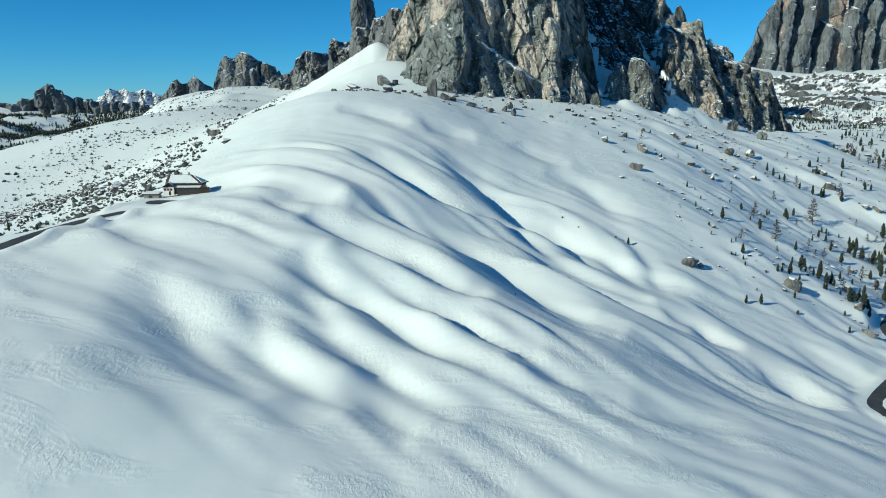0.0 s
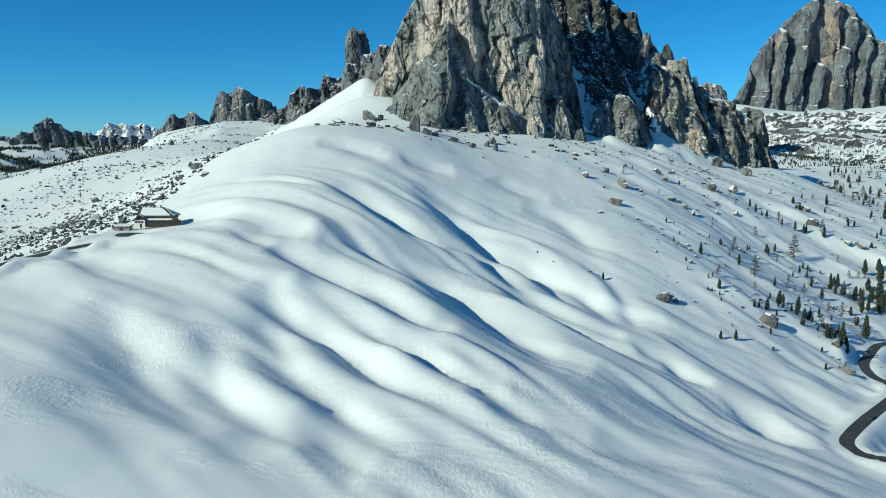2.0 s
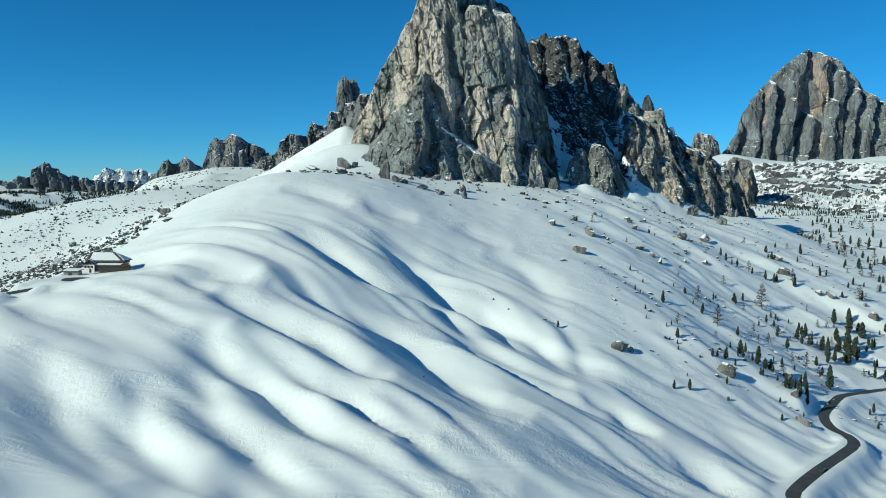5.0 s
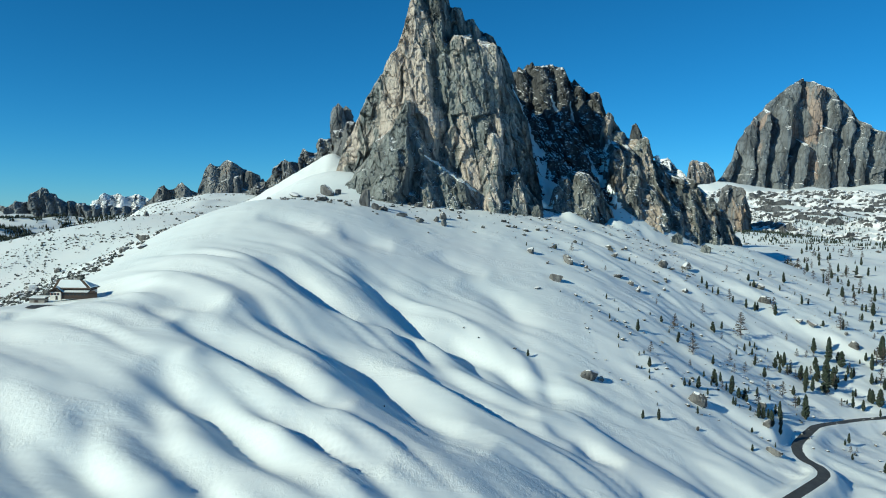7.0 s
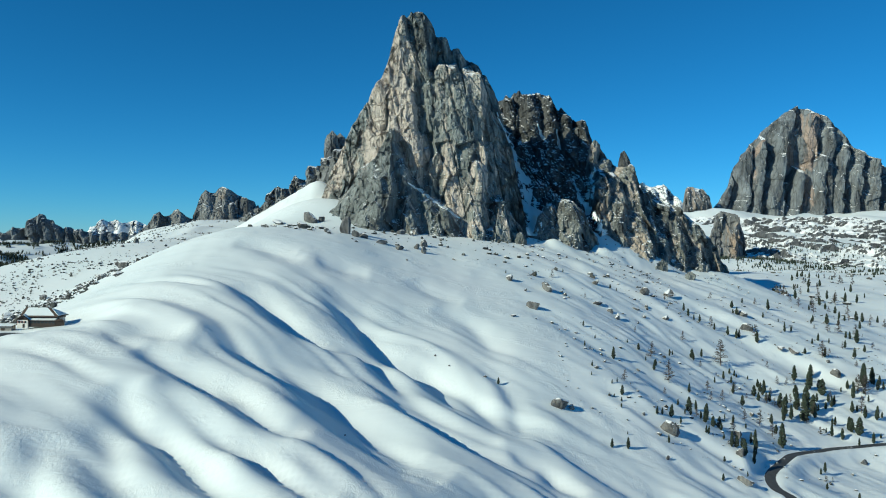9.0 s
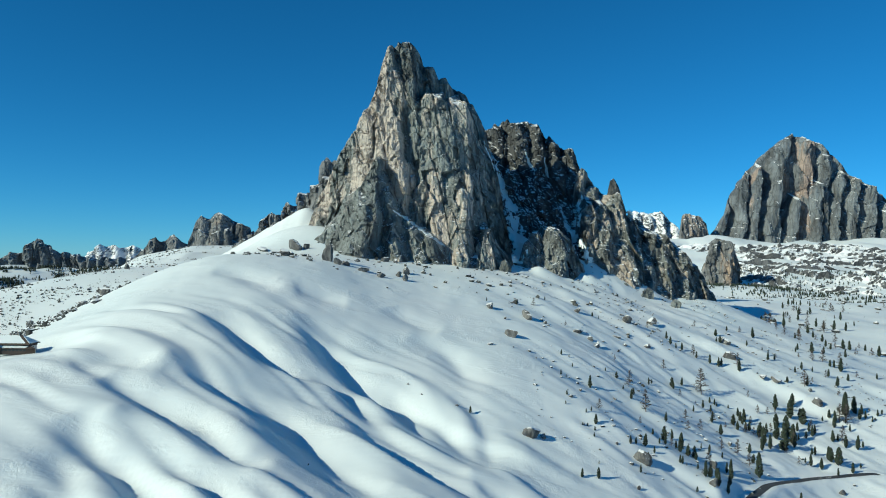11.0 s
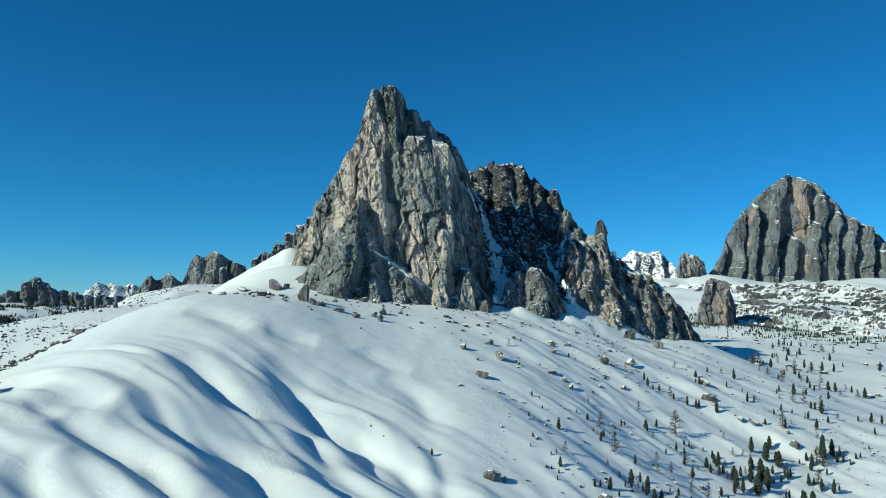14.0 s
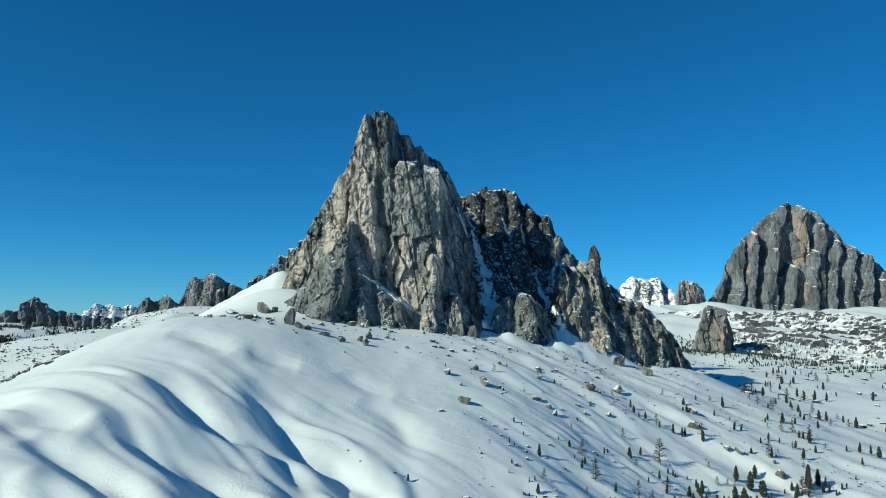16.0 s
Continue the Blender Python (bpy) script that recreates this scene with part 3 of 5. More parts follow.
rib(-17.5, 684, 164.4, -17.1, 664, 115.1, 0.85, 1.7, 3, 0.35)
rib(-30.5, 690, 141, -33.9, 676, 92.4, 1.02, 1.87, 3, 0.15)
rib(-44.9, 700, 117.6, -46.4, 690, 76.9, 1.02, 1.87, 3, 0.1)
rib(49.4, 668, 205.4, 59.4, 644, 100, 1.53, 0.34, 3, 0.12)
rib(66.4, 666, 210.4, 78.4, 632, 89.9, 0.77, 0.94, 9, 0.42)
rib(85.7, 670, 205.4, 94, 646, 108.2, 0.34, 4.42, 4, 0.62)
rib(65.4, 648, 147.9, 68.9, 630, 84.8, 1.19, 1.02, 3, 0.85)
rib(53.8, 646, 132.4, 51.4, 640, 111.9, 1.36, 1.7, 3, 0.6)
rib(89.7, 640, 123.5, 91, 618, 77.6, 1.36, 2.72, 2, 0.6)
rib(16.9, 632, 147.4, 11.5, 572, 57.6, 0.77, 2.72, 2, 0.12)
rib(26.2, 622, 120.7, 40.9, 582, 49.1, 0.85, 2.21, 2, 0.35)
rib(4.9, 642, 112.3, -6.6, 600, 61.7, 0.85, 2.04, 2, 0.1)
rib(-10.5, 655, 101.9, -17, 622, 66.3, 1.02, 1.87, 2, 0.1)
rib(-30.9, 676, 100.2, -36.3, 650, 66.2, 1.02, 1.87, 2, 0.05)
rib(41.9, 622, 98.4, 60.5, 596, 49.1, 0.85, 1.36, 4, 0.1)
rib(61.5, 618, 84.2, 78.8, 598, 44.8, 0.85, 1.53, 3, 0.05)
rib(19.9, 598, 75.9, 25.4, 580, 48.9, 1.02, 2.04, 2, 0.15)
rib(108.9, 640, 90.8, 115, 612, 40.4, 1.02, 1.53, 4, 0.1)
rib(99.9, 620, 63.5, 97.5, 605, 35.7, 1.02, 1.53, 3, 0.05)
rib(127, 625, 53.5, 129.8, 608, 31.5, 1.19, 2.04, 2, 0.1)
rib(58.6, 702, 248, 59.7, 690, 207, 0.85, 2.04, 3, 0.1)
rib(73.4, 710, 240.3, 84.4, 690, 169.8, 1.02, 2.38, 3, 0.1)
rib(92.6, 722, 229, 100.9, 694, 143.8, 1.19, 2.38, 3, 0.1)
rib(104.3, 730, 215, 114.5, 690, 116.9, 1.19, 2.21, 3, 0.1)
rib(98, 690, 154, 103, 650, 83.6, 1.02, 2.04, 3, 0.1)
relief("main_face", peak, ROCK, [(-58.5, 60.9), (-51.3, 93.2), (-44.9, 117.6), (-37.7, 130.1), (-29.5, 147.6), (-22.1, 164.8), (-14.3, 177.3), (-7.7, 188.6), (-1.3, 200.1), (4.5, 209.4), (9, 223.5), (12.8, 236.9), (15.5, 249.4), (19.4, 260.9), (24.1, 268.6), (28.9, 271.4), (32.7, 269.9), (36.2, 274.3), (41.6, 274.4), (46, 271.2), (49.8, 265.6), (52.1, 254.7), (54.7, 251.7), (62.3, 249.6), (70, 244.9), (80.1, 239.5), (89.3, 234.3), (94.4, 231.4), (98.6, 221.1), (102.7, 219.3), (107.6, 208.7), (114.1, 196.5), (120.2, 172.4), (127.9, 125.5), (134.7, 80.1), (140.1, 34.4)], foot=20, step=0.8, size=1, seed=11, thick=120, jag=1.2, slab=0.6)

rib(138.2, 842, 220.5, 133, 780, 112.2, 1.12, 1.54, 2, 0.1)
rib(158.8, 840, 227, 162.4, 775, 112.4, 1.12, 1.54, 3, 0.1)
rib(178.8, 838, 219.2, 177.3, 765, 106.2, 1.26, 1.54, 2, 0.12)
rib(199.8, 834, 201.9, 201.6, 770, 106.9, 1.26, 1.54, 2, 0.12)
rib(216.9, 832, 194.1, 220.3, 775, 113.4, 1.26, 1.54, 2, 0.1)
rib(116.4, 810, 188.9, 119.4, 705, 96.4, 1.12, 1.4, 2, 0.05)
rib(124.6, 770, 147.1, 126.7, 680, 74.5, 1.12, 1.4, 2, 0.08)
rib(147.2, 800, 163.1, 150.1, 725, 92.3, 1.26, 1.4, 2, 0.05)
rib(168.3, 795, 156.7, 167.3, 705, 81, 1.26, 1.4, 2, 0.08)
rib(188.5, 785, 143.8, 184, 715, 76.1, 1.26, 1.4, 2, 0.08)
rib(206.8, 785, 132, 202.5, 720, 65.4, 1.12, 1.4, 2, 0.15)
rib(227.6, 800, 139.8, 223.8, 745, 77.2, 1.12, 1.4, 2, 0.1)
rib(156.5, 735, 109.8, 145.4, 670, 43.9, 1.26, 1.4, 2, 0.05)
rib(124.1, 838, 193.4, 117.5, 790, 136.9, 1.4, 1.4, 1, 0.1)
# the wall's shade is partly painted: its rock colour is darkened
relief("rear_wall", peak, ROCK_SHADED, [(68.5, 109.8), (91.2, 186.9), (101.1, 213.3), (110.8, 220.9), (122.6, 218.9), (129.2, 216.4), (135.7, 219.1), (143.4, 223.8), (151.2, 225.9), (159, 227.4), (166.8, 224.3), (174.7, 222.4), (181, 219.6), (187.5, 217.1), (193.2, 209.6), (200.1, 202.9), (207.8, 201.1), (215.3, 195.7), (222.2, 187.8), (226.4, 177.3), (230.7, 162.6), (237.6, 141.8), (246.9, 122.7), (252.6, 103.2), (258.2, 54.5)], foot=10, step=1, size=1.1, seed=23, thick=70, jag=4.5, broken=1.5)

rib(157.3, 690, 92.7, 150.5, 655, 44.4, 0.77, 1.53, 6, 0.2)
rib(178.8, 692, 95.3, 177.8, 664, 54.8, 0.85, 1.53, 6, 0.25)
rib(150.6, 690, 80.4, 142.2, 662, 39, 1.19, 1.7, 2, 0.15)
rib(192.5, 700, 81.3, 195.9, 680, 44.4, 1.19, 1.87, 2, 0.2)
rib(210.3, 702, 54.8, 210.9, 690, 33.9, 1.19, 1.87, 3, 0.15)
rib(227.4, 706, 45.3, 228.1, 696, 28.6, 1.19, 1.87, 3, 0.15)
relief("foot_crag", peak, ROCK_BROKEN, [(133.7, 27.7), (140.9, 59), (147, 76.3), (153.7, 88.4), (162.2, 94.1), (170.3, 99.2), (177.4, 97.6), (185.5, 94.1), (193, 88.3), (200.7, 78.6), (208, 65.5), (214.7, 54.6), (227.5, 46.6), (237, 38.5), (242.5, 17.1)], foot=5, step=0.8, size=0.8, seed=31, thick=50, jag=2.0, broken=1.2, cleft=0.6)

crag("foot_buttress", peak, ROCK, 126.4, 623.9, 66.2, 30.2, 9.8, 7.8, lean=(0.8, 0.0), seed=312, profile=(1.25, 1.04, 0.82, 0.6, 0.38, 0.2), blunt=0.3)
crag("foot_buttress", peak, ROCK, 193.5, 695.6, 76.1, 27.3, 15.9, 11.1, lean=(-1.7, 0.0), seed=351, profile=(1.25, 1.04, 0.82, 0.6, 0.38, 0.2), blunt=0.3)
crag("foot_buttress", peak, ROCK, 221.4, 710.3, 61.7, 27.1, 17.6, 10.5, lean=(-3.8, 0.0), seed=364, profile=(1.25, 1.04, 0.82, 0.6, 0.38, 0.2), blunt=0.3)

ridge_right = empty("rock_ridge")
tagged(ridge_right, "jagged grey limestone crags stepping down into snow", "rock ridge")
rib(222.9, 803, 169.2, 213.6, 771.1, 113.1, 0.98, 1.68, 4, 0.35)
rib(239.3, 797, 148.4, 233.6, 766.65, 107.2, 0.98, 1.68, 3, 0.25)
rib(260.2, 786, 139.1, 257.9, 749.45, 95.2, 0.84, 2.24, 4, 0.6)
rib(225.5, 750, 120.6, 211.1, 711.9, 54.6, 0.98, 1.26, 3, 0.35)
rib(240.5, 758, 119.7, 233.1, 707.5, 49.7, 0.98, 1.68, 3, 0.4)
rib(217.2, 742, 105.6, 207, 707, 43.8, 0.98, 1.4, 2, 0.2)
rib(259.1, 762, 95.7, 245.5, 702.2, 33.9, 0.98, 1.54, 3, 0.3)
rib(277, 780, 108.7, 261.1, 706.25, 34, 0.98, 1.68, 4, 0.25)
rib(295.2, 776, 96.9, 273.3, 719.3, 28.1, 0.84, 1.4, 4, 0.35)
rib(305.7, 775, 92.3, 298, 724.5, 17.2, 0.84, 1.4, 4, 0.35)
rib(324, 782, 82.6, 320, 740.8, 10.9, 0.84, 1.4, 4, 0.3)
rib(342.3, 788, 61.9, 341.1, 756.1, 4.3, 0.84, 1.4, 4, 0.25)
rib(359.5, 792, 37.9, 355.7, 769.4, 3.5, 0.84, 1.4, 3, 0.2)
relief("crag", ridge_right, ROCK_BROKEN, [(199.3, 31), (210.6, 114.8), (215.5, 150.2), (219.1, 162.9), (224.7, 170.5), (231, 166.2), (235.5, 156.9), (240, 149.7), (245.8, 148.1), (249.8, 141.4), (255.4, 140.3), (259.2, 142.6), (265.2, 137.7), (269.9, 127.9), (272.4, 115.7), (287, 116.8), (293.3, 109.4), (298.8, 100.3), (306.6, 99), (315.8, 94.9), (325.9, 89.7), (333.9, 81.3), (342, 72.8), (348.8, 63.1), (356.6, 50.9), (364.4, 40.5), (371.3, 31.3), (376.2, 19.1), (381.2, 0.7)], foot=-15, step=0.9, size=1, seed=41, thick=60, jag=2.0, broken=1.2, cleft=0.5)

crag("spike", ridge_right, ROCK_SHADED, 307.0, 1005.8, 182.2, 100.2, 16.6, 11.6, lean=(0.6, 0.0), seed=455, profile=(1.25, 1.04, 0.82, 0.6, 0.38, 0.2), blunt=0.3)
crag("crag", ridge_right, ROCK_SHADED, 315.7, 853.5, 97.7, 21.9, 38.6, 27.0, lean=(-11.5, 0.0), seed=533, profile=(1.25, 1.04, 0.82, 0.6, 0.38, 0.2), blunt=0.3, res=(90, 70))
crag("rock_band", ridge_right, ROCK, 269.5, 692.7, 43.1, 11.1, 17.7, 5.3, lean=(-1.6, 0.0), seed=546, profile=(1.25, 1.04, 0.82, 0.6, 0.38, 0.2), blunt=0.3, slant=-0.3, rough=0.22)
crag("rock_band", ridge_right, ROCK, 296.0, 684.9, 32.5, -2.4, 23.5, 5.9, lean=(-3.8, 0.0), seed=559, profile=(1.25, 1.04, 0.82, 0.6, 0.38, 0.2), blunt=0.3, slant=-0.3, rough=0.22)
crag("rock_band", ridge_right, ROCK, 249.8, 701.9, 46.5, 24.3, 9.4, 3.8, lean=(-0.7, 0.0), seed=572, profile=(1.25, 1.04, 0.82, 0.6, 0.38, 0.2), blunt=0.3, slant=-0.3, rough=0.22)

ridge_behind = empty("rock_ridge")
tagged(ridge_behind, "dark rocky ridge with a twin needle behind the peak", "rock ridge")
rib(-278, 1440, 140.4, -266.3, 1400, 79.3, 2.7, 0.8, 4, 0.2)
rib(-253.9, 1425, 154.1, -239.8, 1390, 90.2, 2.7, 0.8, 5, 0.25)
rib(-156.4, 1100, 147.2, -146.7, 1070, 84.2, 4.2, 0.6, 5, 0.15)
rib(-99.1, 895, 144.2, -89.5, 870, 93.8, 4.2, 0.6, 5, 0.12)
rib(-68.4, 805, 145.6, -60.6, 782, 96.9, 3, 0.7, 4, 0.1)
rib(-46.7, 752, 147.9, -39.5, 730, 94.8, 2, 0.8, 4, 0.1)
rib(-26.6, 732, 151, -19.2, 705, 94, 1.2, 0.9, 4, 0.1)
rib(-318, 1470, 104.2, -303.7, 1440, 79.3, 2.7, 0.7, 5, 0.1)
relief("crag", ridge_behind, ROCK_LEFT, [(-359.7, 79.3), (-352, 88.6), (-326.3, 102.2), (-296.5, 121.7), (-285.8, 135.3), (-270.6, 152.7), (-252.9, 155.6), (-224, 149.6), (-158.6, 148), (-127.5, 147.4), (-102.1, 145.5), (-71.8, 146.5), (-50.1, 149.3), (-29.7, 153.2), (-12, 158.6)], foot=20, step=1.3, size=1.3, seed=53, thick=70, jag=3.0, broken=1.1)

crag("needle", ridge_behind, ROCK_LEFT, -178.3, 1628.9, 292.8, 132.5, 22.2, 17.8, lean=(-2.1, 0.0), seed=624, profile=(1.12, 1.02, 0.92, 0.82, 0.7, 0.54, 0.3), power=2.6, flute=3.0, ragged=0.05, res=(80, 70))
crag("needle", ridge_behind, ROCK_LEFT, -161.8, 1649.2, 289.7, 135.2, 23.1, 18.5, lean=(-3.9, 0.0), seed=637, profile=(1.12, 1.02, 0.92, 0.82, 0.7, 0.54, 0.3), power=2.6, flute=3.0, ragged=0.05, res=(80, 70))

ridge_left = empty("rock_ridge")
tagged(ridge_left, "distant grey rock outcrops rising from a snow plain", "rock ridge")
rib(-587.7, 2040, 183.9, -585.5, 1980, 65, 0.65, 0.59, 12, 0.4)
rib(-539.5, 2055, 193.6, -532.7, 1975, 65.8, 0.59, 1.43, 10, 0.4)
rib(-477.3, 2055, 163.2, -467.6, 1990, 70.1, 0.78, 1.3, 10, 0.2)
rib(-508.6, 2030, 139.6, -496.5, 1985, 69.6, 1.04, 1.56, 6, 0.2)
relief("crag", ridge_left, ROCK_LEFT, [(-618.1, 64.8), (-613, 99.2), (-606.2, 127.3), (-598.2, 169.7), (-587.7, 183.9), (-575, 176.3), (-568.8, 177), (-561.2, 185.7), (-544.2, 193.9), (-528.2, 187.9), (-510.5, 174), (-494.5, 166.3), (-477.1, 163.5), (-461.1, 154.3), (-457.4, 137), (-449.8, 145), (-434.4, 102.8), (-423.6, 55.8)], foot=5, step=2.2, size=2.2, seed=61, thick=90, jag=1.6, broken=0.6, slab=0.6, cleft=0.4)

rib(-820.5, 2325, 129, -823.8, 2270, 40.4, 1.2, 2.2, 8, 0.1)
rib(-769.4, 2335, 139.1, -758.3, 2280, 41.5, 1.2, 2.2, 10, 0.15)
rib(-870, 2325, 76.6, -872.6, 2290, 13.3, 1.4, 2.2, 8, 0.1)
relief("crag", ridge_left, ROCK_LEFT, [(-919.3, 11.9), (-907.9, 38.7), (-885.7, 62.2), (-865.3, 87.4), (-850, 105.5), (-838.1, 121.7), (-818.9, 130.9), (-805.9, 115.1), (-793.7, 120.7), (-781.8, 135.5), (-767.7, 141.2), (-756.7, 130.6), (-743.8, 118.3), (-729.2, 111.4), (-716.3, 97.4), (-699.3, 69.1)], foot=-30, step=2.6, size=2.4, seed=67, thick=110, jag=2.0, broken=0.6, slab=0.5, cleft=0.5)

crag("boulder_crag", ridge_left, ROCK_LEFT, -667.6, 1909.8, 60.2, 16.3, 24.5, 19.6, lean=(-2.3, 0.0), seed=754, profile=(1.15, 1.06, 0.95, 0.82, 0.62, 0.32), blunt=0.6, ragged=0.16, power=2.4, flute=3.0, rough=0.17, facets=60)

far_massif = empty("far_mountain")
tagged(far_massif, "massive distant grey and orange mountain with a snow cap", "mountain")
rib(1772.9, 4580, 373.5, 1736.9, 4520, 268.6, 1.56, 2.6, 14, 0.15)
rib(1878.5, 4580, 569.2, 1770.4, 4480, 233.3, 1.43, 2.86, 14, 0.15)
rib(1984.4, 4580, 677.2, 1896.9, 4470, 242.1, 1.43, 2.86, 16, 0.3)
rib(2056.9, 4560, 697.1, 1976.2, 4455, 229.3, 1.56, 3.12, 14, 0.6)
rib(2248.5, 4630, 899.9, 2172.5, 4560, 593.5, 1.3, 3.38, 16, 0.2)
rib(2158.7, 4530, 590, 2079.8, 4450, 203.7, 1.56, 3.12, 16, 0.35)
rib(2384.2, 4630, 862.8, 2361.7, 4560, 526.6, 1.04, 2.08, 22, 0.85)
rib(2265, 4520, 486.3, 2195.8, 4450, 188.7, 1.82, 2.86, 16, 0.1)
rib(2500, 4620, 784.5, 2456.1, 4540, 456.5, 1.3, 3.12, 16, 0.25)
rib(2427.4, 4530, 594.8, 2349.3, 4450, 174.4, 1.56, 3.12, 16, 0.1)
rib(2589.8, 4590, 675.1, 2471.4, 4455, 176.6, 1.43, 3.12, 16, 0.15)
rib(2675.7, 4580, 622.4, 2583.5, 4460, 161.5, 1.56, 3.12, 16, 0.1)
rib(2770.7, 4580, 585.2, 2675.2, 4465, 146.1, 1.56, 3.12, 16, 0.1)
rib(2875.5, 4580, 484.6, 2787.9, 4470, 148.1, 1.56, 3.12, 16, 0.1)
rib(2998.3, 4580, 433.9, 2907.9, 4470, 150.2, 1.56, 3.12, 16, 0.1)
relief("massif_face", far_massif, ROCK_FAR_HAZED, [(1666.9, 23.2), (1716.6, 238.7), (1766.8, 311.3), (1809.8, 383.9), (1856.5, 474.7), (1910.5, 580.2), (1964.6, 653.4), (2018.7, 690.5), (2072.9, 753), (2140.2, 813.1), (2188.4, 852), (2240.4, 891.3), (2300, 927.1), (2343.9, 909.5), (2409.7, 892.3), (2477.7, 866.2), (2543.1, 827), (2595.8, 757), (2641, 712.7), (2667.6, 658.7), (2710.9, 655.9), (2746.7, 624), (2782.5, 595.7), (2818.6, 603.6), (2865.1, 564.7), (2918.6, 504.3), (2990.3, 476.8), (3098, 442.6), (3204.7, 336.6)], foot=60, step=5, size=5, seed=83, thick=420, jag=6.0, broken=0.4, slab=0.35, cleft=0.7)


pale_mountain = empty("far_mountain")
tagged(pale_mountain, "pale distant summit dusted with snow beside a massif", "mountain")
crag("summit", pale_mountain, ROCK_SNOWY, 3169.7, 4764.7, 811.6, 54.5, 323.6, 129.4, lean=(79.7, 0.0), seed=923, profile=(1.25, 1.04, 0.82, 0.6, 0.38, 0.2), blunt=0.3, res=(90, 60), rough=0.12)

snow_mountain_east = empty("far_mountain")
tagged(snow_mountain_east, "snow-covered distant summits with a few dark rocks", "mountain")
rib(1314.7, 4710, 416.8, 1272.6, 4600, 263.6, 0.8, 1.1, 8, 0.1)
rib(1397.9, 4710, 411, 1378.3, 4600, 265.4, 0.8, 1.1, 8, 0.1)
rib(1488.2, 4710, 419.9, 1463, 4600, 266.9, 0.8, 1.1, 8, 0.1)
rib(1568, 4710, 345.3, 1554, 4620, 251.6, 0.8, 1.1, 8, 0.1)
relief("summit", snow_mountain_east, ROCK_SNOWY, [(1202.9, 194.8), (1252.5, 358.4), (1295.7, 399), (1324.5, 421.3), (1360.8, 407.4), (1389.8, 415.2), (1418.8, 404.8), (1455, 412.7), (1498.4, 424.4), (1527.5, 388.6), (1563.9, 353), (1614.7, 310.5), (1690.9, 203.3)], foot=40, step=5, size=5, seed=97, thick=200, jag=5.0, broken=0.6, cleft=0.3)


snow_mountain_west = empty("far_mountain")
tagged(snow_mountain_west, "low snowy distant range on the horizon", "mountain")
rib(-2159.8, 4750, 104, -2131, 4680, 28.5, 0.8, 1.1, 8, 0.1)
rib(-2099.9, 4750, 144.9, -2074.1, 4680, 29.5, 0.8, 1.1, 8, 0.1)
rib(-2005.8, 4750, 143, -1967.4, 4680, 31.4, 0.8, 1.1, 8, 0.1)
rib(-1901, 4750, 144.8, -1867.8, 4680, 33.1, 0.8, 1.1, 8, 0.1)
rib(-1827.6, 4750, 117.1, -1797.4, 4700, 34.3, 0.8, 1.1, 8, 0.1)
relief("summit", snow_mountain_west, ROCK_SNOWY, [(-2235.1, 55.8), (-2193.1, 92.8), (-2157.4, 107.9), (-2129.3, 130.2), (-2104.7, 148.7), (-2078.6, 131), (-2050.1, 142.4), (-2014, 146.7), (-1977.1, 129.2), (-1941.2, 140.7), (-1898, 148.7), (-1868.3, 127.5), (-1839, 120.7), (-1794.8, 99.7), (-1727.9, 53.7)], foot=-60, step=5, size=4, seed=99, thick=200, jag=5.0, broken=0.6, cleft=0.3)


far_tower = empty("rock_tower")
tagged(far_tower, "small pale rock tower beside a distant massif", "rock tower")
rib(1534, 4410, 382.6, 1517.7, 4380, 259.3, 0.7, 1.1, 14, 0.3)
rib(1608.5, 4410, 373.7, 1591.6, 4380, 260.6, 0.7, 1.1, 14, 0.4)
relief("tower", far_tower, ROCK_PALE, [(1490.3, 226.5), (1510.3, 335.3), (1523.8, 376.3), (1550.9, 390.3), (1584.8, 384.1), (1618.8, 374.6), (1652.7, 361.6), (1673.1, 324.6), (1693.6, 230.1)], foot=90, step=4, size=4, seed=91, thick=120, jag=6.0, broken=0.6)


stump = empty("rock_tower")
tagged(stump, "stubby orange-grey rock tower on a snowy slope", "rock tower")
rib(906.9, 2235, 151, 892.8, 2215, 28.1, 0.84, 1.54, 8, 0.5)
rib(946.9, 2232, 143, 933.1, 2205, 29, 0.84, 1.82, 10, 0.75)
rib(880.6, 2238, 104.3, 865.9, 2225, 27.4, 0.98, 1.54, 6, 0.3)
relief("tower", stump, ROCK_LEFT, [(850.6, 9.7), (871.1, 61.4), (888.2, 116.5), (898.5, 144.1), (915.7, 154.7), (936.3, 148.2), (956.9, 141.7), (970.6, 121.4), (980.9, 97.5), (991.2, 29.2)], foot=-10, step=2, size=2.2, seed=95, thick=70, jag=2.0, broken=0.7)


far_cliffs = empty("far_cliffs")
tagged(far_cliffs, "dark distant line of cliffs above snowfields", "cliffs")
rib(-2500.8, 4140, 65.7, -2461.7, 4080, -39.8, 1.6, 2.4, 8, 0.05)
rib(-2405.6, 4140, 48.4, -2368.8, 4080, -38.2, 1.6, 2.4, 8, 0.05)
rib(-2312.8, 4140, 84.7, -2275.9, 4080, -36.6, 1.6, 2.4, 8, 0.05)
rib(-2235.7, 4140, 120.8, -2198.5, 4080, -35.3, 1.6, 2.4, 8, 0.05)
rib(-2190.3, 4140, 165.8, -2152.1, 4080, -34.5, 1.6, 2.4, 8, 0.05)
rib(-2141.8, 4140, 135.1, -2105.6, 4080, -33.7, 1.6, 2.4, 8, 0.05)
rib(-2093.7, 4140, 117, -2059.1, 4080, -32.8, 1.6, 2.4, 8, 0.05)
rib(-2035.8, 4140, 86.4, -2003.4, 4080, -31.9, 1.6, 2.4, 8, 0.05)
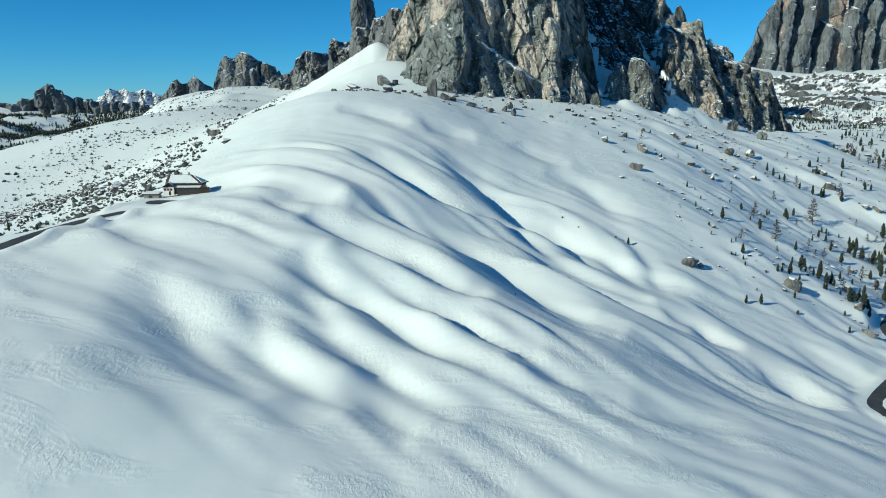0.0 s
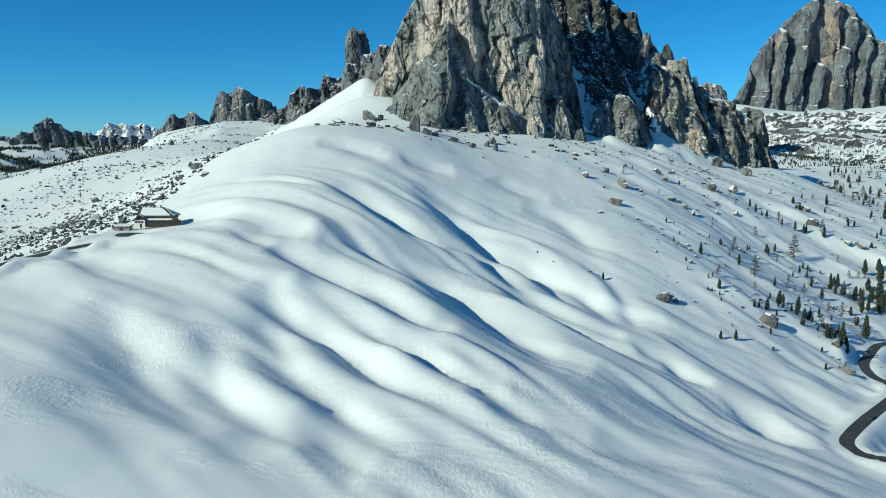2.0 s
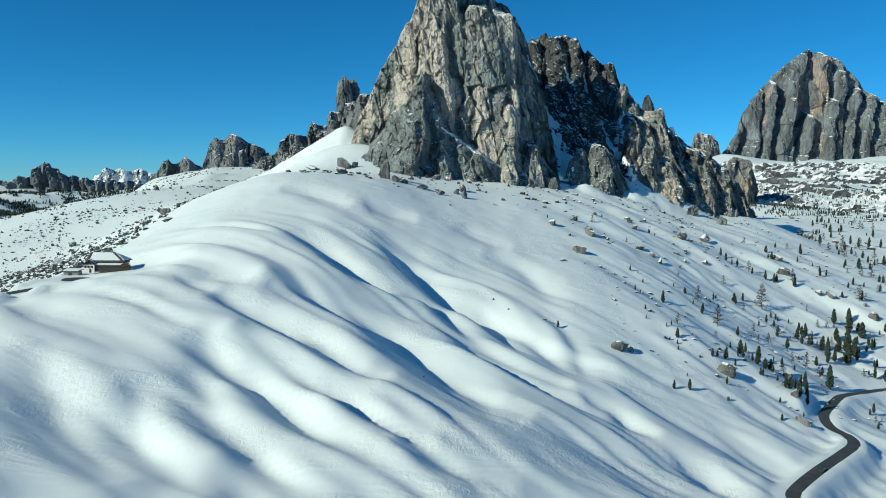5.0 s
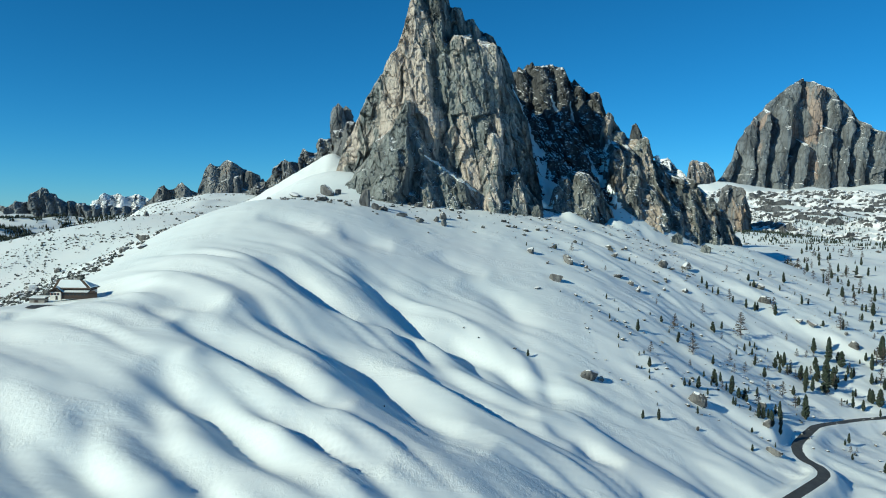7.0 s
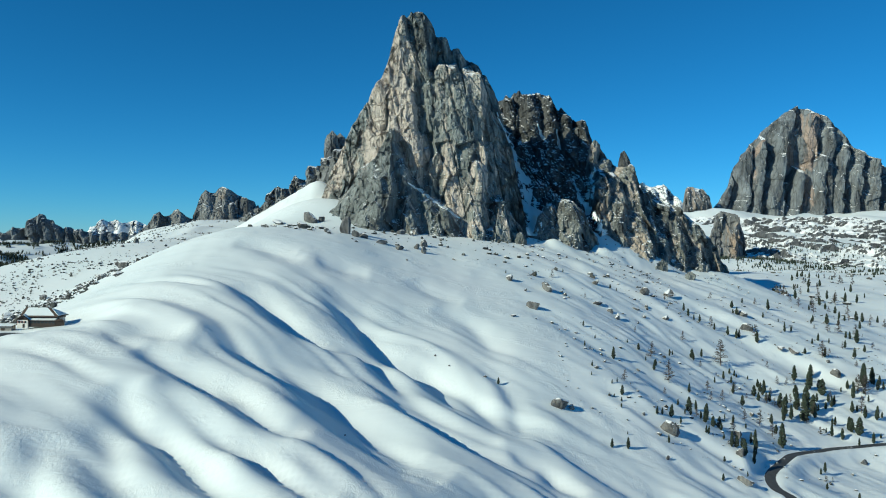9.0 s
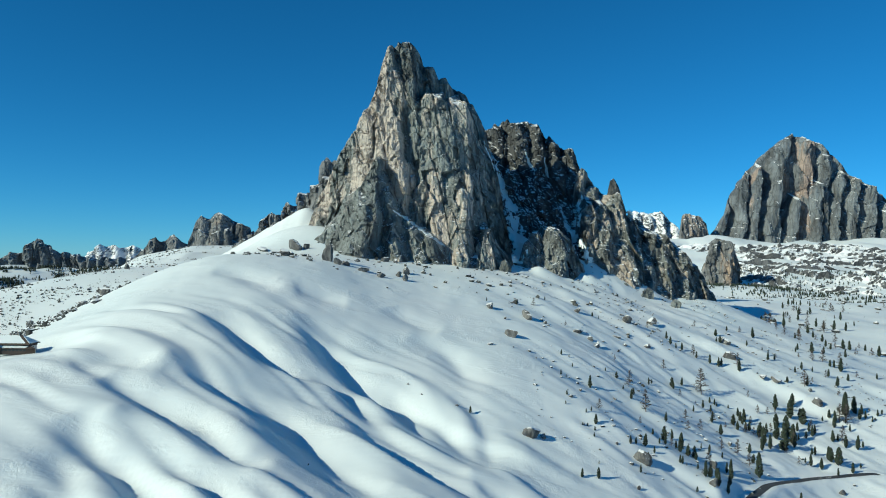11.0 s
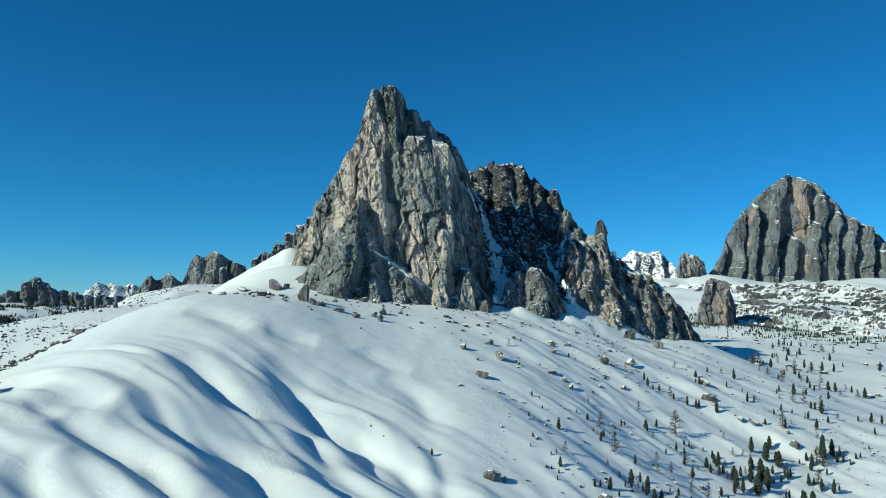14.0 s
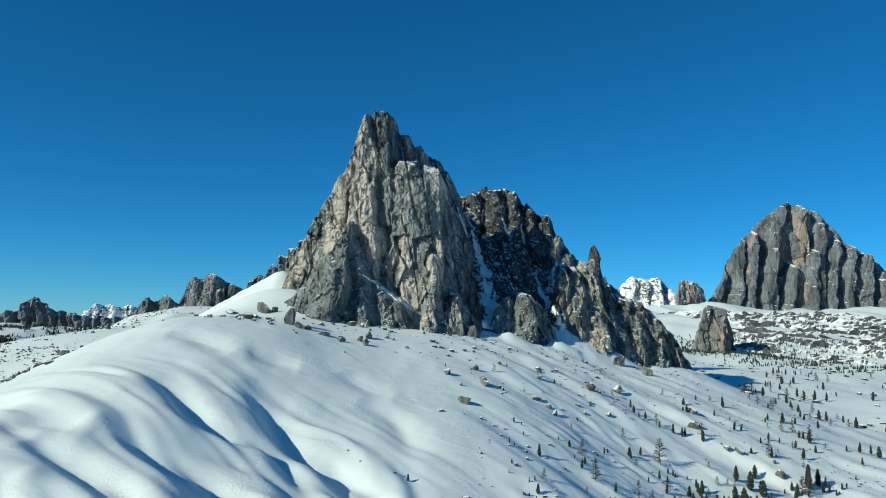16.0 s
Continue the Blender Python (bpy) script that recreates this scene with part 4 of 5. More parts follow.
rib(-1982, 4140, 81, -1950.7, 4080, -31, 1.6, 2.4, 8, 0.05)
rib(-1928.1, 4140, 72.5, -1898, 4080, -30.1, 1.6, 2.4, 8, 0.05)
rib(-1877.4, 4140, 63.9, -1848.4, 4080, -29.2, 1.6, 2.4, 8, 0.05)
rib(-1820.6, 4140, 61.8, -1792.7, 4080, -28.2, 1.6, 2.4, 8, 0.05)
rib(-1770.1, 4140, 59.5, -1743.1, 4080, -27.4, 1.6, 2.4, 8, 0.05)
rib(-1719.8, 4140, 63.5, -1693.5, 4080, -26.5, 1.6, 2.4, 8, 0.05)
rib(-1668.8, 4140, 48.7, -1643.9, 4080, -25.6, 1.6, 2.4, 8, 0.05)
rib(-1618.5, 4140, 49.5, -1594.3, 4080, -24.8, 1.6, 2.4, 8, 0.05)
relief("crag", far_cliffs, ROCK_CLIFF, [(-2568, 20.4), (-2507, 65.7), (-2427.7, 54.4), (-2380.1, 48.9), (-2356, 74.6), (-2325, 87.8), (-2286.8, 79), (-2261.7, 82.6), (-2244.7, 127.2), (-2220.7, 156.1), (-2195.9, 169.2), (-2170.1, 157), (-2140.8, 135.3), (-2111.9, 123.2), (-2079.8, 111.1), (-2050.1, 80), (-2028.5, 93), (-2002.7, 80.8), (-1971.4, 87.7), (-1939.4, 75.6), (-1907.2, 60.3), (-1875.9, 67.2), (-1837.7, 58.4), (-1806.5, 68.4), (-1764.9, 56.5), (-1718, 66.8), (-1679.4, 48.5), (-1635.4, 55.6), (-1590.5, 37.4)], foot=-130, step=5, size=5, seed=71, thick=200, jag=5.0, broken=0.6, cleft=0.5)



# ---- snow lying in the gullies of the cliffs ----
from mathutils.bvhtree import BVHTree


def cliff_tree(parents):
    verts, faces = [], []
    for par in parents:
        for ob in par.children:
            me = ob.data
            co = np.empty(len(me.vertices) * 3, np.float32)
            me.vertices.foreach_get("co", co)
            idx = np.empty(len(me.loops), np.int32)
            me.loops.foreach_get("vertex_index", idx)
            faces += (idx.reshape(-1, 4) + len(verts)).tolist()
            verts += co.reshape(-1, 3).tolist()
    return BVHTree.FromPolygons(verts, faces)


def gully(tree, line, widths, seed, owner):
    """A strip of snow that follows the rock along a line of (x, z), seen from the south."""
    pts, part_along = dense(spline(line, 8), 46)
    half = np.interp(part_along, np.linspace(0, 1, len(widths)), widths)
    t = np.gradient(pts, axis=0)
    t /= np.linalg.norm(t, axis=1)[:, None]
    nrm = np.stack([t[:, 1], -t[:, 0]], 1)
    across = np.linspace(-1, 1, 9)
    ragged = 0.7 * fbm(part_along * 9, seed, 0.0, 3, seed)
    grid = np.empty((len(pts), 9, 3))
    for i in range(len(pts)):
        for j, a in enumerate(across):
            u = pts[i] + nrm[i] * (a + 0.5 * ragged[i]) * half[i] * (1 + 0.35 * math.sin(i * 1.7 + j + seed))
            hit = tree.ray_cast(Vector((u[0], 380.0, u[1])), Vector((0, 1, 0)))[0]
            grid[i, j] = (u[0], hit.y if hit is not None else np.nan, u[1])
    y = grid[..., 1]
    y[np.isnan(y)] = np.nanmean(y)
    for k in range(3):
        pad = np.pad(y, 1, mode="edge")
        y = np.minimum(y + 1.0, (pad[:-2, 1:-1] + pad[2:, 1:-1] + pad[1:-1, :-2] + pad[1:-1, 2:]) / 4)
    grid[..., 1] = y - 1.2 + 4.0 * np.abs(across)[None, :] ** 3
    ob = mesh_object("snow_gully", grid, grid_faces(len(pts), 9), SNOW, True, owner)
    return tagged(ob, "white snow lying in a steep rock gully")


def dense(line, n):
    seg = np.r_[0, np.cumsum(np.linalg.norm(np.diff(line, axis=0), axis=1))]
    u = np.linspace(0, seg[-1], n)
    return np.stack([np.interp(u, seg, line[:, 0]), np.interp(u, seg, line[:, 1])], 1), u / seg[-1]


cliffs = cliff_tree((peak, ridge_right))
gully(cliffs, [(125, 193), (131, 168), (138, 139), (144, 110), (147, 87), (145, 63)], (2.0, 3.0, 5.0, 8.0, 8.5, 7.5), 1, peak)
gully(cliffs, [(165, 188), (170, 176), (174, 164)], (1.5, 3.0, 1.0), 2, peak)
gully(cliffs, [(187, 183), (189, 169), (192, 157)], (1.2, 2.6, 1.0), 3, peak)
gully(cliffs, [(197, 125), (203, 102), (210, 83), (219, 65)], (2.0, 3.5, 4.0, 5.0), 4, peak)
gully(cliffs, [(32, 106), (51, 94), (76, 77)], (1.0, 2.2, 1.2), 5, peak)
gully(cliffs, [(222, 137), (214, 119), (210, 101)], (1.5, 2.5, 2.0), 6, peak)
gully(cliffs, [(112, 181), (121, 155), (130, 138)], (1.0, 1.8, 1.2), 7, peak)
gully(cliffs, [(273, 122), (283, 104)], (2.5, 2.5), 8, ridge_right)

# ---- roads ----
def ribbon(name, line, zs, offsets, lifts, material, parent=None):
    """A strip along a line: offsets across it and the height of each."""
    t = np.gradient(line, axis=0)
    t /= np.linalg.norm(t, axis=1)[:, None]
    nrm = np.stack([-t[:, 1], t[:, 0]], 1)
    rows = [np.column_stack([line + nrm * o, zs + l]) for o, l in zip(offsets, lifts)]
    return mesh_object(name, np.stack(rows, 1), grid_faces(len(line), len(offsets))[:, ::-1], material, True, parent)


for key, count, words in (("valley", 260, "dark winding asphalt mountain road between ploughed snow banks"), ("pass", 80, "narrow grey asphalt road cleared of snow below a mountain inn")):
    line, half = ROADS[key]
    pts, part = dense(line, count)
    zr = road_height(key, part)
    road = ribbon("road", pts, zr, (-half, -half * 0.5, 0, half * 0.5, half), (0.0, 0.05, 0.08, 0.05, 0.0), ASPHALT)
    tagged(road, words, "road", kind="structure")
lot = []
for k in range(28):
    a = 2 * math.pi * k / 28
    r = 6.2 * (1 + 0.12 * math.sin(3 * a + 1))
    lot.append((-107.5 + r * 1.15 * math.cos(a), 287.5 + r * 0.9 * math.sin(a), 20.45))
bm = bmesh.new()
bm.faces.new([bm.verts.new(p) for p in lot])
me = bpy.data.meshes.new("parking_place")
bm.to_mesh(me)
me.materials.append(ASPHALT)
tagged(new("parking_place", me), "cleared grey asphalt parking place below the inn", "parking place", kind="structure")

# ---- helpers for things ----
def part(name, bm, material, parent, label="", flat=True):
    me = bpy.data.meshes.new(name)
    bm.normal_update()
    bm.to_mesh(me)
    bm.free()
    me.materials.append(material)
    me.polygons.foreach_set("use_smooth", [not flat] * len(me.polygons))
    ob = new(name, me)
    ob.parent = parent
    if label:
        tagged(ob, label)
    return ob


def box(bm, x0, x1, y0, y1, z0, z1):
    v = [bm.verts.new((x, y, z)) for z in (z0, z1) for y in (y0, y1) for x in (x0, x1)]
    for f in ((0, 2, 3, 1), (4, 5, 7, 6), (0, 1, 5, 4), (2, 6, 7, 3), (0, 4, 6, 2), (1, 3, 7, 5)):
        bm.faces.new([v[i] for i in f])
    return v


def solid(bm, outline, axis, a, b):
    """A prism: an outline in the two other axes, from a to b along the axis (0: x, 1: y)."""
    put = (lambda u, v, w: (w, u, v)) if axis == 0 else (lambda u, v, w: (u, w, v))
    n = len(outline)
    lo = [bm.verts.new(put(u, v, a)) for u, v in outline]
    hi = [bm.verts.new(put(u, v, b)) for u, v in outline]
    bm.faces.new(lo)
    bm.faces.new(hi[::-1])
    for i in range(n):
        bm.faces.new((lo[i], hi[i], hi[(i + 1) % n], lo[(i + 1) % n]))
    bmesh.ops.recalc_face_normals(bm, faces=bm.faces)


def plate(bm, quad, lift, top, shrink):
    """A slab on a sloping face given by its corners, drawn in towards its middle by a share."""
    pts = []
    for p in quad:
        if p not in pts:
            pts.append(p)
    c = [sum(p[i] for p in pts) / len(pts) for i in range(3)]
    pts = [tuple(q + (m - q) * shrink for q, m in zip(p, c)) for p in pts]
    lo = [bm.verts.new((x, y, z + lift)) for x, y, z in pts]
    hi = [bm.verts.new((x, y, z + top)) for x, y, z in pts]
    bm.faces.new(lo)
    bm.faces.new(hi[::-1])
    for i in range(len(pts)):
        j = (i + 1) % len(pts)
        bm.faces.new((lo[i], hi[i], hi[j], lo[j]))
    bmesh.ops.recalc_face_normals(bm, faces=bm.faces)


def made(fn, *a):
    bm = bmesh.new()
    fn(bm, *a)
    return bm


def ground_at(x, y):
    return float(height(x, y))


# ---- the inn ----
def build_inn():
    inn = empty("mountain_inn", -110.6, 303.0, 23.0)
    inn.scale = (0.77, 0.77, 0.77)
    inn.rotation_euler = (0, 0, radians(3))
    tagged(inn, "dark timber mountain inn with white ground floor and snow-covered gable roof", "inn")
    length, deep, eave, ridge = 17.0, 10.0, 4.4, 7.9
    part("ground_floor", made(box, 0, length, 0, deep, -2.0, 2.5), PLASTER, inn, "white plastered ground floor")
    part("upper_floor", made(box, -0.15, length + 0.15, -0.15, deep + 0.15, 2.5, eave), TIMBER, inn, "dark timber upper floor")
    tri = [(-0.15, eave), (deep + 0.15, eave), (deep / 2, ridge - 0.25)]
    part("gable", made(solid, tri, 0, -0.15, 0.15), TIMBER, inn)
    k = (ridge - eave) / (deep / 2)
    e, west, east, hip = 1.3, -1.4, length + 1.2, 11.0
    low = eave - k * e
    r0, r1 = (west, deep / 2, ridge), (hip, deep / 2, ridge)
    faces = [((west, -e, low), (east, -e, low), r1, r0), ((east, deep + e, low), (west, deep + e, low), r0, r1), ((east, -e, low), (east, deep + e, low), r1, r1)]
    for quad in faces:
        roof = part("roof", made(plate, quad, 0.0, 0.26, 0.0), TIMBER_PALE, inn, "weathered timber roof")
        part("roof_snow", made(plate, quad, 0.28, 0.62, 0.2), SNOW, roof, "thick white snow on the roof")
    for x in (5.2, 9.4):
        ch = part("chimney", made(box, x, x + 0.9, deep / 2 - 0.9, deep / 2 - 0.1, ridge - 1.0, ridge + 1.25), STONE, inn)
        part("cap", made(box, x - 0.12, x + 1.02, deep / 2 - 1.02, deep / 2 + 0.02, ridge + 1.25, ridge + 1.4), STONE, ch)
    # lean-to along the valley side
    lean = part("lean_to", made(box, 3.6, length + 3.0, -2.6, 0, -1.5, 1.7), TIMBER, inn, "dark glazed timber lean-to")
    shed = [(0.0, 2.45), (-3.1, 1.65), (-3.1, 1.85), (0.0, 2.65)]
    part("shed_roof", made(solid, shed, 0, 3.4, length + 3.2), TIMBER_PALE, lean)
    shed2 = [(-0.2, 2.66), (-2.7, 1.98), (-2.7, 2.22), (-0.2, 2.95)]
    part("shed_snow", made(solid, shed2, 0, 3.6, length + 0.4), SNOW, lean)
    for i in range(8):
        x = 4.4 + i * 1.9
        part("window", made(box, x, x + 1.3, -2.64, -2.55, 0.35, 1.35), GLASS, lean)
    # wing with its own small gable towards the road
    wing = part("wing", made(box, -1.8, 3.6, -3.4, 2.0, -2.0, 2.2), PLASTER, inn, "white plastered entrance wing")
    part("wing_gable", made(solid, [(-1.9, 2.2), (3.7, 2.2), (0.9, 4.3)], 1, -3.45, 2.0), TIMBER, wing)
    for s in (0, 1):
        def half(x, z):
            return (1.8 - x, z) if s else (x, z)
        part("wing_roof", made(solid, [half(0.9, 4.5), half(-2.5, 1.95), half(-2.5, 2.15), half(0.9, 4.7)], 1, -4.3, 2.2), TIMBER_PALE, wing)
        part("wing_snow", made(solid, [half(0.9, 4.71), half(-2.2, 2.4), half(-2.2, 2.65), half(0.9, 5.0)], 1, -2.6, 2.2), SNOW, wing)
    for x in (-1.2, 0.4, 2.0):
        w = part("window", made(box, x, x + 0.9, -3.46, -3.36, 0.5, 1.6), GLASS, wing)
        part("shutter", made(box, x - 0.42, x - 0.04, -3.5, -3.41, 0.45, 1.65), SHUTTER, w)
    part("door", made(box, 1.0, 2.0, -3.5, -3.36, -2.0, 0.1), TIMBER, wing)
    for y in (0.9, 3.0, 5.6, 7.8):
        for z in (0.8, 3.0):
            w = part("window", made(box, -0.22, -0.1, y, y + 1.0, z, z + 1.15), GLASS, inn)
            part("frame", made(box, -0.26, -0.2, y - 0.1, y + 1.1, z - 0.12, z), PLASTER if z < 2 else TIMBER_PALE, w)
    for i in range(6):
        x = 4.6 + i * 2.1
        w = part("window", made(box, x, x + 0.95, -0.24, -0.12, 3.05, 4.0), GLASS, inn)
        part("frame", made(box, x - 0.08, x + 1.03, -0.28, -0.2, 2.93, 3.05), TIMBER_PALE, w)
    bal = part("balcony", made(box, -1.2, -0.15, 1.0, deep - 1.0, 2.45, 2.6), TIMBER_PALE, inn)
    for i in range(17):
        y = 1.0 + i * 0.5
        part("baluster", made(box, -1.2, -1.12, y, y + 0.12, 2.6, 3.4), TIMBER_PALE, bal)
    part("handrail", made(box, -1.25, -1.07, 1.0, deep - 1.0, 3.4, 3.5), TIMBER_PALE, bal)
    # wooden wind screen that ends the terrace
    screen = part("wind_screen", made(box, length + 0.2, length + 5.0, -2.7, -2.55, -1.0, 2.2), TIMBER, inn, "dark timber wind screen")
    for i in range(6):
        x = length + 0.3 + i * 0.92
        part("post", made(box, x, x + 0.14, -2.8, -2.5, -1.0, 2.4), TIMBER, screen)
    return inn


build_inn()


# a low stone hut wall by the parking place
def build_shed():
    shed = empty("stone_shed", -119.5, 299.0, ground_at(-119.5, 299.0) - 0.4)
    tagged(shed, "low stone and timber shed half buried in snow beside the inn", "shed")
    part("wall", made(box, 0, 6.0, 0, 3.2, -1.0, 2.0), STONE, shed)
    roof = part("roof", made(solid, [(-0.5, 2.0), (3.8, 2.5), (3.8, 2.7), (-0.5, 2.2)], 0, -0.5, 6.5), TIMBER, shed)
    part("roof_snow", made(solid, [(-0.2, 2.24), (3.6, 2.7), (3.6, 3.0), (-0.2, 2.5)], 0, -0.2, 6.2), SNOW, roof)
    part("door", made(box, 2.0, 3.4, -0.08, 0.02, -0.6, 1.5), TIMBER, shed)


build_shed()


# ---- a car on the valley road ----
def build_car(x, y, turn):
    car = empty("car", x, y, -47.05)
    car.rotation_euler = (0, 0, radians(turn))
    tagged(car, "small dark car on the cleared mountain road", "car")
    body = [(-2.0, 0.35), (2.0, 0.35), (2.05, 0.8), (1.2, 0.95), (0.6, 1.42), (-1.2, 1.45), (-1.95, 0.95)]
    part("body", made(solid, body, 1, -0.85, 0.85), CARPAINT, car)
    glass = [(1.08, 0.98), (0.56, 1.38), (-1.12, 1.40), (-1.7, 0.98)]
    part("side_window", made(solid, glass, 1, 0.852, 0.862), GLASS, car)
    part("side_window", made(solid, glass, 1, -0.862, -0.852), GLASS, car)
    for wx in (-1.25, 1.3):
        for wy in (-0.86, 0.66):
            ring = [(wx + 0.34 * math.cos(a), 0.34 + 0.34 * math.sin(a)) for a in np.linspace(0, 2 * math.pi, 14, endpoint=False)]
            tyre = part("tyre", made(solid, ring, 1, wy, wy + 0.2), RUBBER, car)
            rim = [(wx + 0.2 * math.cos(a), 0.34 + 0.2 * math.sin(a)) for a in np.linspace(0, 2 * math.pi, 10, endpoint=False)]
            part("rim", made(solid, rim, 1, wy - 0.01, wy + 0.21), METAL, tyre)


build_car(176.5, 271.0, 47)


# ---- boulders ----
def rock_mesh(name, seed, material, divisions=4):
    rng = np.random.default_rng(seed)
    bm = bmesh.new()
    bmesh.ops.create_icosphere(bm, subdivisions=divisions, radius=0.5)
    p = np.array([v.co[:] for v in bm.verts])
    for j in range(20):
        n = rng.normal(0, 1, 3)
        n[2] *= 0.7
        n /= np.linalg.norm(n)
        d = rng.uniform(0.20, 0.40)
        s = p @ n - d
        p = p - np.where(s > 0, s, 0)[:, None] * n
    f = fbm(p[:, 0] * 5, p[:, 1] * 5, p[:, 2] * 5, 4, seed, 0.55, True)
    p = p * (1 + 0.05 * f)[:, None]
    for v, c in zip(bm.verts, p):
        v.co = c
    me = bpy.data.meshes.new(name)
    bm.to_mesh(me)
    bm.free()
    me.materials.append(material)
    return me


BOULDER_ROCK = make_rock("boulder_limestone", grey=(0.20, 0.20, 0.195), dark=(0.07, 0.07, 0.072), tan=(0.34, 0.27, 0.20), size=0.22, snow=0.74, tan_lo=0.58, tan_hi=0.75)
BOULDERS = [rock_mesh("boulder", 300 + k, BOULDER_ROCK) for k in range(7)]
PINES_a = [
    (143.1, 430.1, 3.4), (147.6, 429.5, 2.0), (147.7, 418.9, 2.3), (137.6, 396.8, 3.1), (140.3, 396.2, 1.9), (154.6, 402.7, 7.0), (169.6, 432.7, 2.4), (175.8, 430.7, 4.1),
    (182.7, 420.0, 4.1), (147.2, 363.2, 2.6), (136.7, 372.5, 2.4), (134.4, 362.5, 2.0), (86.2, 332.9, 3.4), (103.0, 491.2, 2.6), (147.4, 530.1, 2.9), (124.6, 504.2, 3.5),
    (182.5, 533.8, 3.4), (187.9, 537.5, 2.5), (243.4, 556.1, 6.3), (242.4, 542.8, 6.2), (244.6, 537.1, 4.4), (250.9, 543.2, 5.7), (259.1, 535.9, 5.3), (269.1, 536.2, 7.1),
    (275.8, 537.3, 7.1), (278.6, 539.1, 6.3), (290.9, 536.7, 9.0), (230.9, 482.3, 5.5),
]
PINES_b = [
    (246.3, 474.1, 3.9), (235.7, 456.5, 5.3), (263.1, 470.4, 5.6), (265.1, 465.7, 8.7), (328.2, 574.3, 6.8), (335.6, 578.9, 4.9), (315.9, 508.7, 9.7), (302.8, 483.8, 12.6),
    (344.5, 640.4, 9.7), (317.7, 630.4, 4.7), (338.8, 533.9, 7.4), (370.0, 550.8, 7.8), (373.8, 570.9, 6.0), (396.1, 604.2, 6.4), (498.5, 765.2, 10.8), (450.6, 721.6, 7.5),
    (556.3, 904.1, 13.4), (543.5, 903.7, 11.0), (350.9, 505.1, 17.2), (360.9, 512.3, 12.0), (340.2, 498.0, 8.9), (361.0, 505.2, 7.3), (373.9, 624.1, 4.8), (147.7, 355.0, 5.1),
    (146.4, 350.4, 2.3), (144.6, 343.3, 2.2), (140.3, 350.1, 1.7), (143.2, 352.0, 1.7),
]
PINES_c = [
    (144.2, 361.1, 2.3), (132.7, 310.7, 4.0), (142.7, 323.9, 1.6), (140.2, 312.9, 5.1), (163.4, 350.4, 4.0), (166.4, 352.1, 3.5), (171.7, 355.4, 6.4), (169.3, 341.4, 5.6),
    (175.6, 353.0, 3.5), (162.7, 329.6, 3.8), (181.3, 364.3, 3.0), (184.9, 366.5, 4.2), (193.2, 369.1, 9.8), (197.0, 368.5, 5.6), (187.8, 352.6, 4.1), (188.9, 352.5, 4.1),
    (215.9, 391.1, 4.6), (201.4, 350.4, 6.0), (203.2, 344.7, 8.3), (221.7, 376.9, 9.0), (249.8, 420.8, 5.8), (259.7, 450.1, 6.1), (243.3, 393.1, 13.7), (251.2, 448.0, 6.8),
    (265.1, 437.6, 11.3), (267.8, 434.7, 9.0), (280.3, 453.8, 10.2), (279.7, 442.5, 13.1),
]
PINES_d = [
    (289.3, 460.7, 15.2), (269.0, 452.0, 9.3), (263.9, 454.8, 6.2), (262.4, 465.3, 6.3), (301.4, 471.3, 5.8), (310.6, 470.1, 7.5), (313.2, 472.2, 6.7), (338.6, 502.8, 6.2),
    (323.6, 469.9, 7.6), (330.1, 466.7, 8.4), (337.2, 465.8, 9.3), (289.4, 429.7, 7.6), (295.9, 430.1, 6.9), (305.7, 438.0, 8.7), (308.8, 435.8, 11.0), (182.8, 317.9, 3.3),
    (190.6, 337.1, 2.6), (-233.5, 395.2, 5.7), (-160.1, 291.6, 2.6), (-238.2, 422.5, 3.7),
]
LARCHES_a = [
    (182.4, 428.2, 8.3), (185.8, 404.7, 10.5), (152.6, 370.4, 4.7), (155.8, 490.9, 3.1), (137.1, 512.9, 4.8), (182.9, 465.6, 3.3), (222.4, 494.0, 5.6), (231.7, 565.8, 4.5),
    (257.5, 538.2, 7.0), (291.6, 542.2, 8.2), (243.3, 480.7, 14.3), (337.0, 650.6, 4.9), (336.6, 532.9, 10.2), (380.8, 609.8, 7.4), (391.9, 614.6, 9.7), (403.3, 608.8, 10.7),
    (532.2, 881.2, 12.2), (514.4, 886.1, 12.2), (396.2, 709.1, 6.0), (279.5, 479.2, 4.9), (286.9, 481.6, 4.1), (279.6, 494.7, 4.2), (189.5, 370.9, 3.7), (210.9, 377.8, 5.8),
    (226.3, 401.6, 5.4), (238.2, 409.7, 7.7), (235.4, 439.7, 5.9), (220.8, 419.3, 5.6),
]
LARCHES_b = [
    (210.3, 408.3, 4.7), (343.6, 499.1, 10.7), (329.9, 470.7, 9.3), (288.5, 449.2, 7.1),
]
ROCKS_SLOPE_a = [
    (114.4, 328.0, 9.9, 6.8), (119.2, 329.7, 3.7, 2.6), (167.2, 341.6, 12.8, 6.6), (128.1, 476.5, 8.8, 6.3), (113.2, 434.6, 9.4, 6.0), (99.9, 410.6, 4.4, 1.6), (104.3, 476.1, 8.0, 4.4), (123.7, 506.0, 7.0, 3.1),
    (112.8, 461.0, 2.8, 2.1), (164.9, 489.2, 9.2, 4.2), (171.4, 484.8, 6.1, 3.1), (174.5, 477.4, 6.8, 3.8), (140.4, 478.0, 5.2, 2.6), (211.9, 551.0, 11.4, 6.1), (238.4, 579.2, 11.1, 6.5),
]
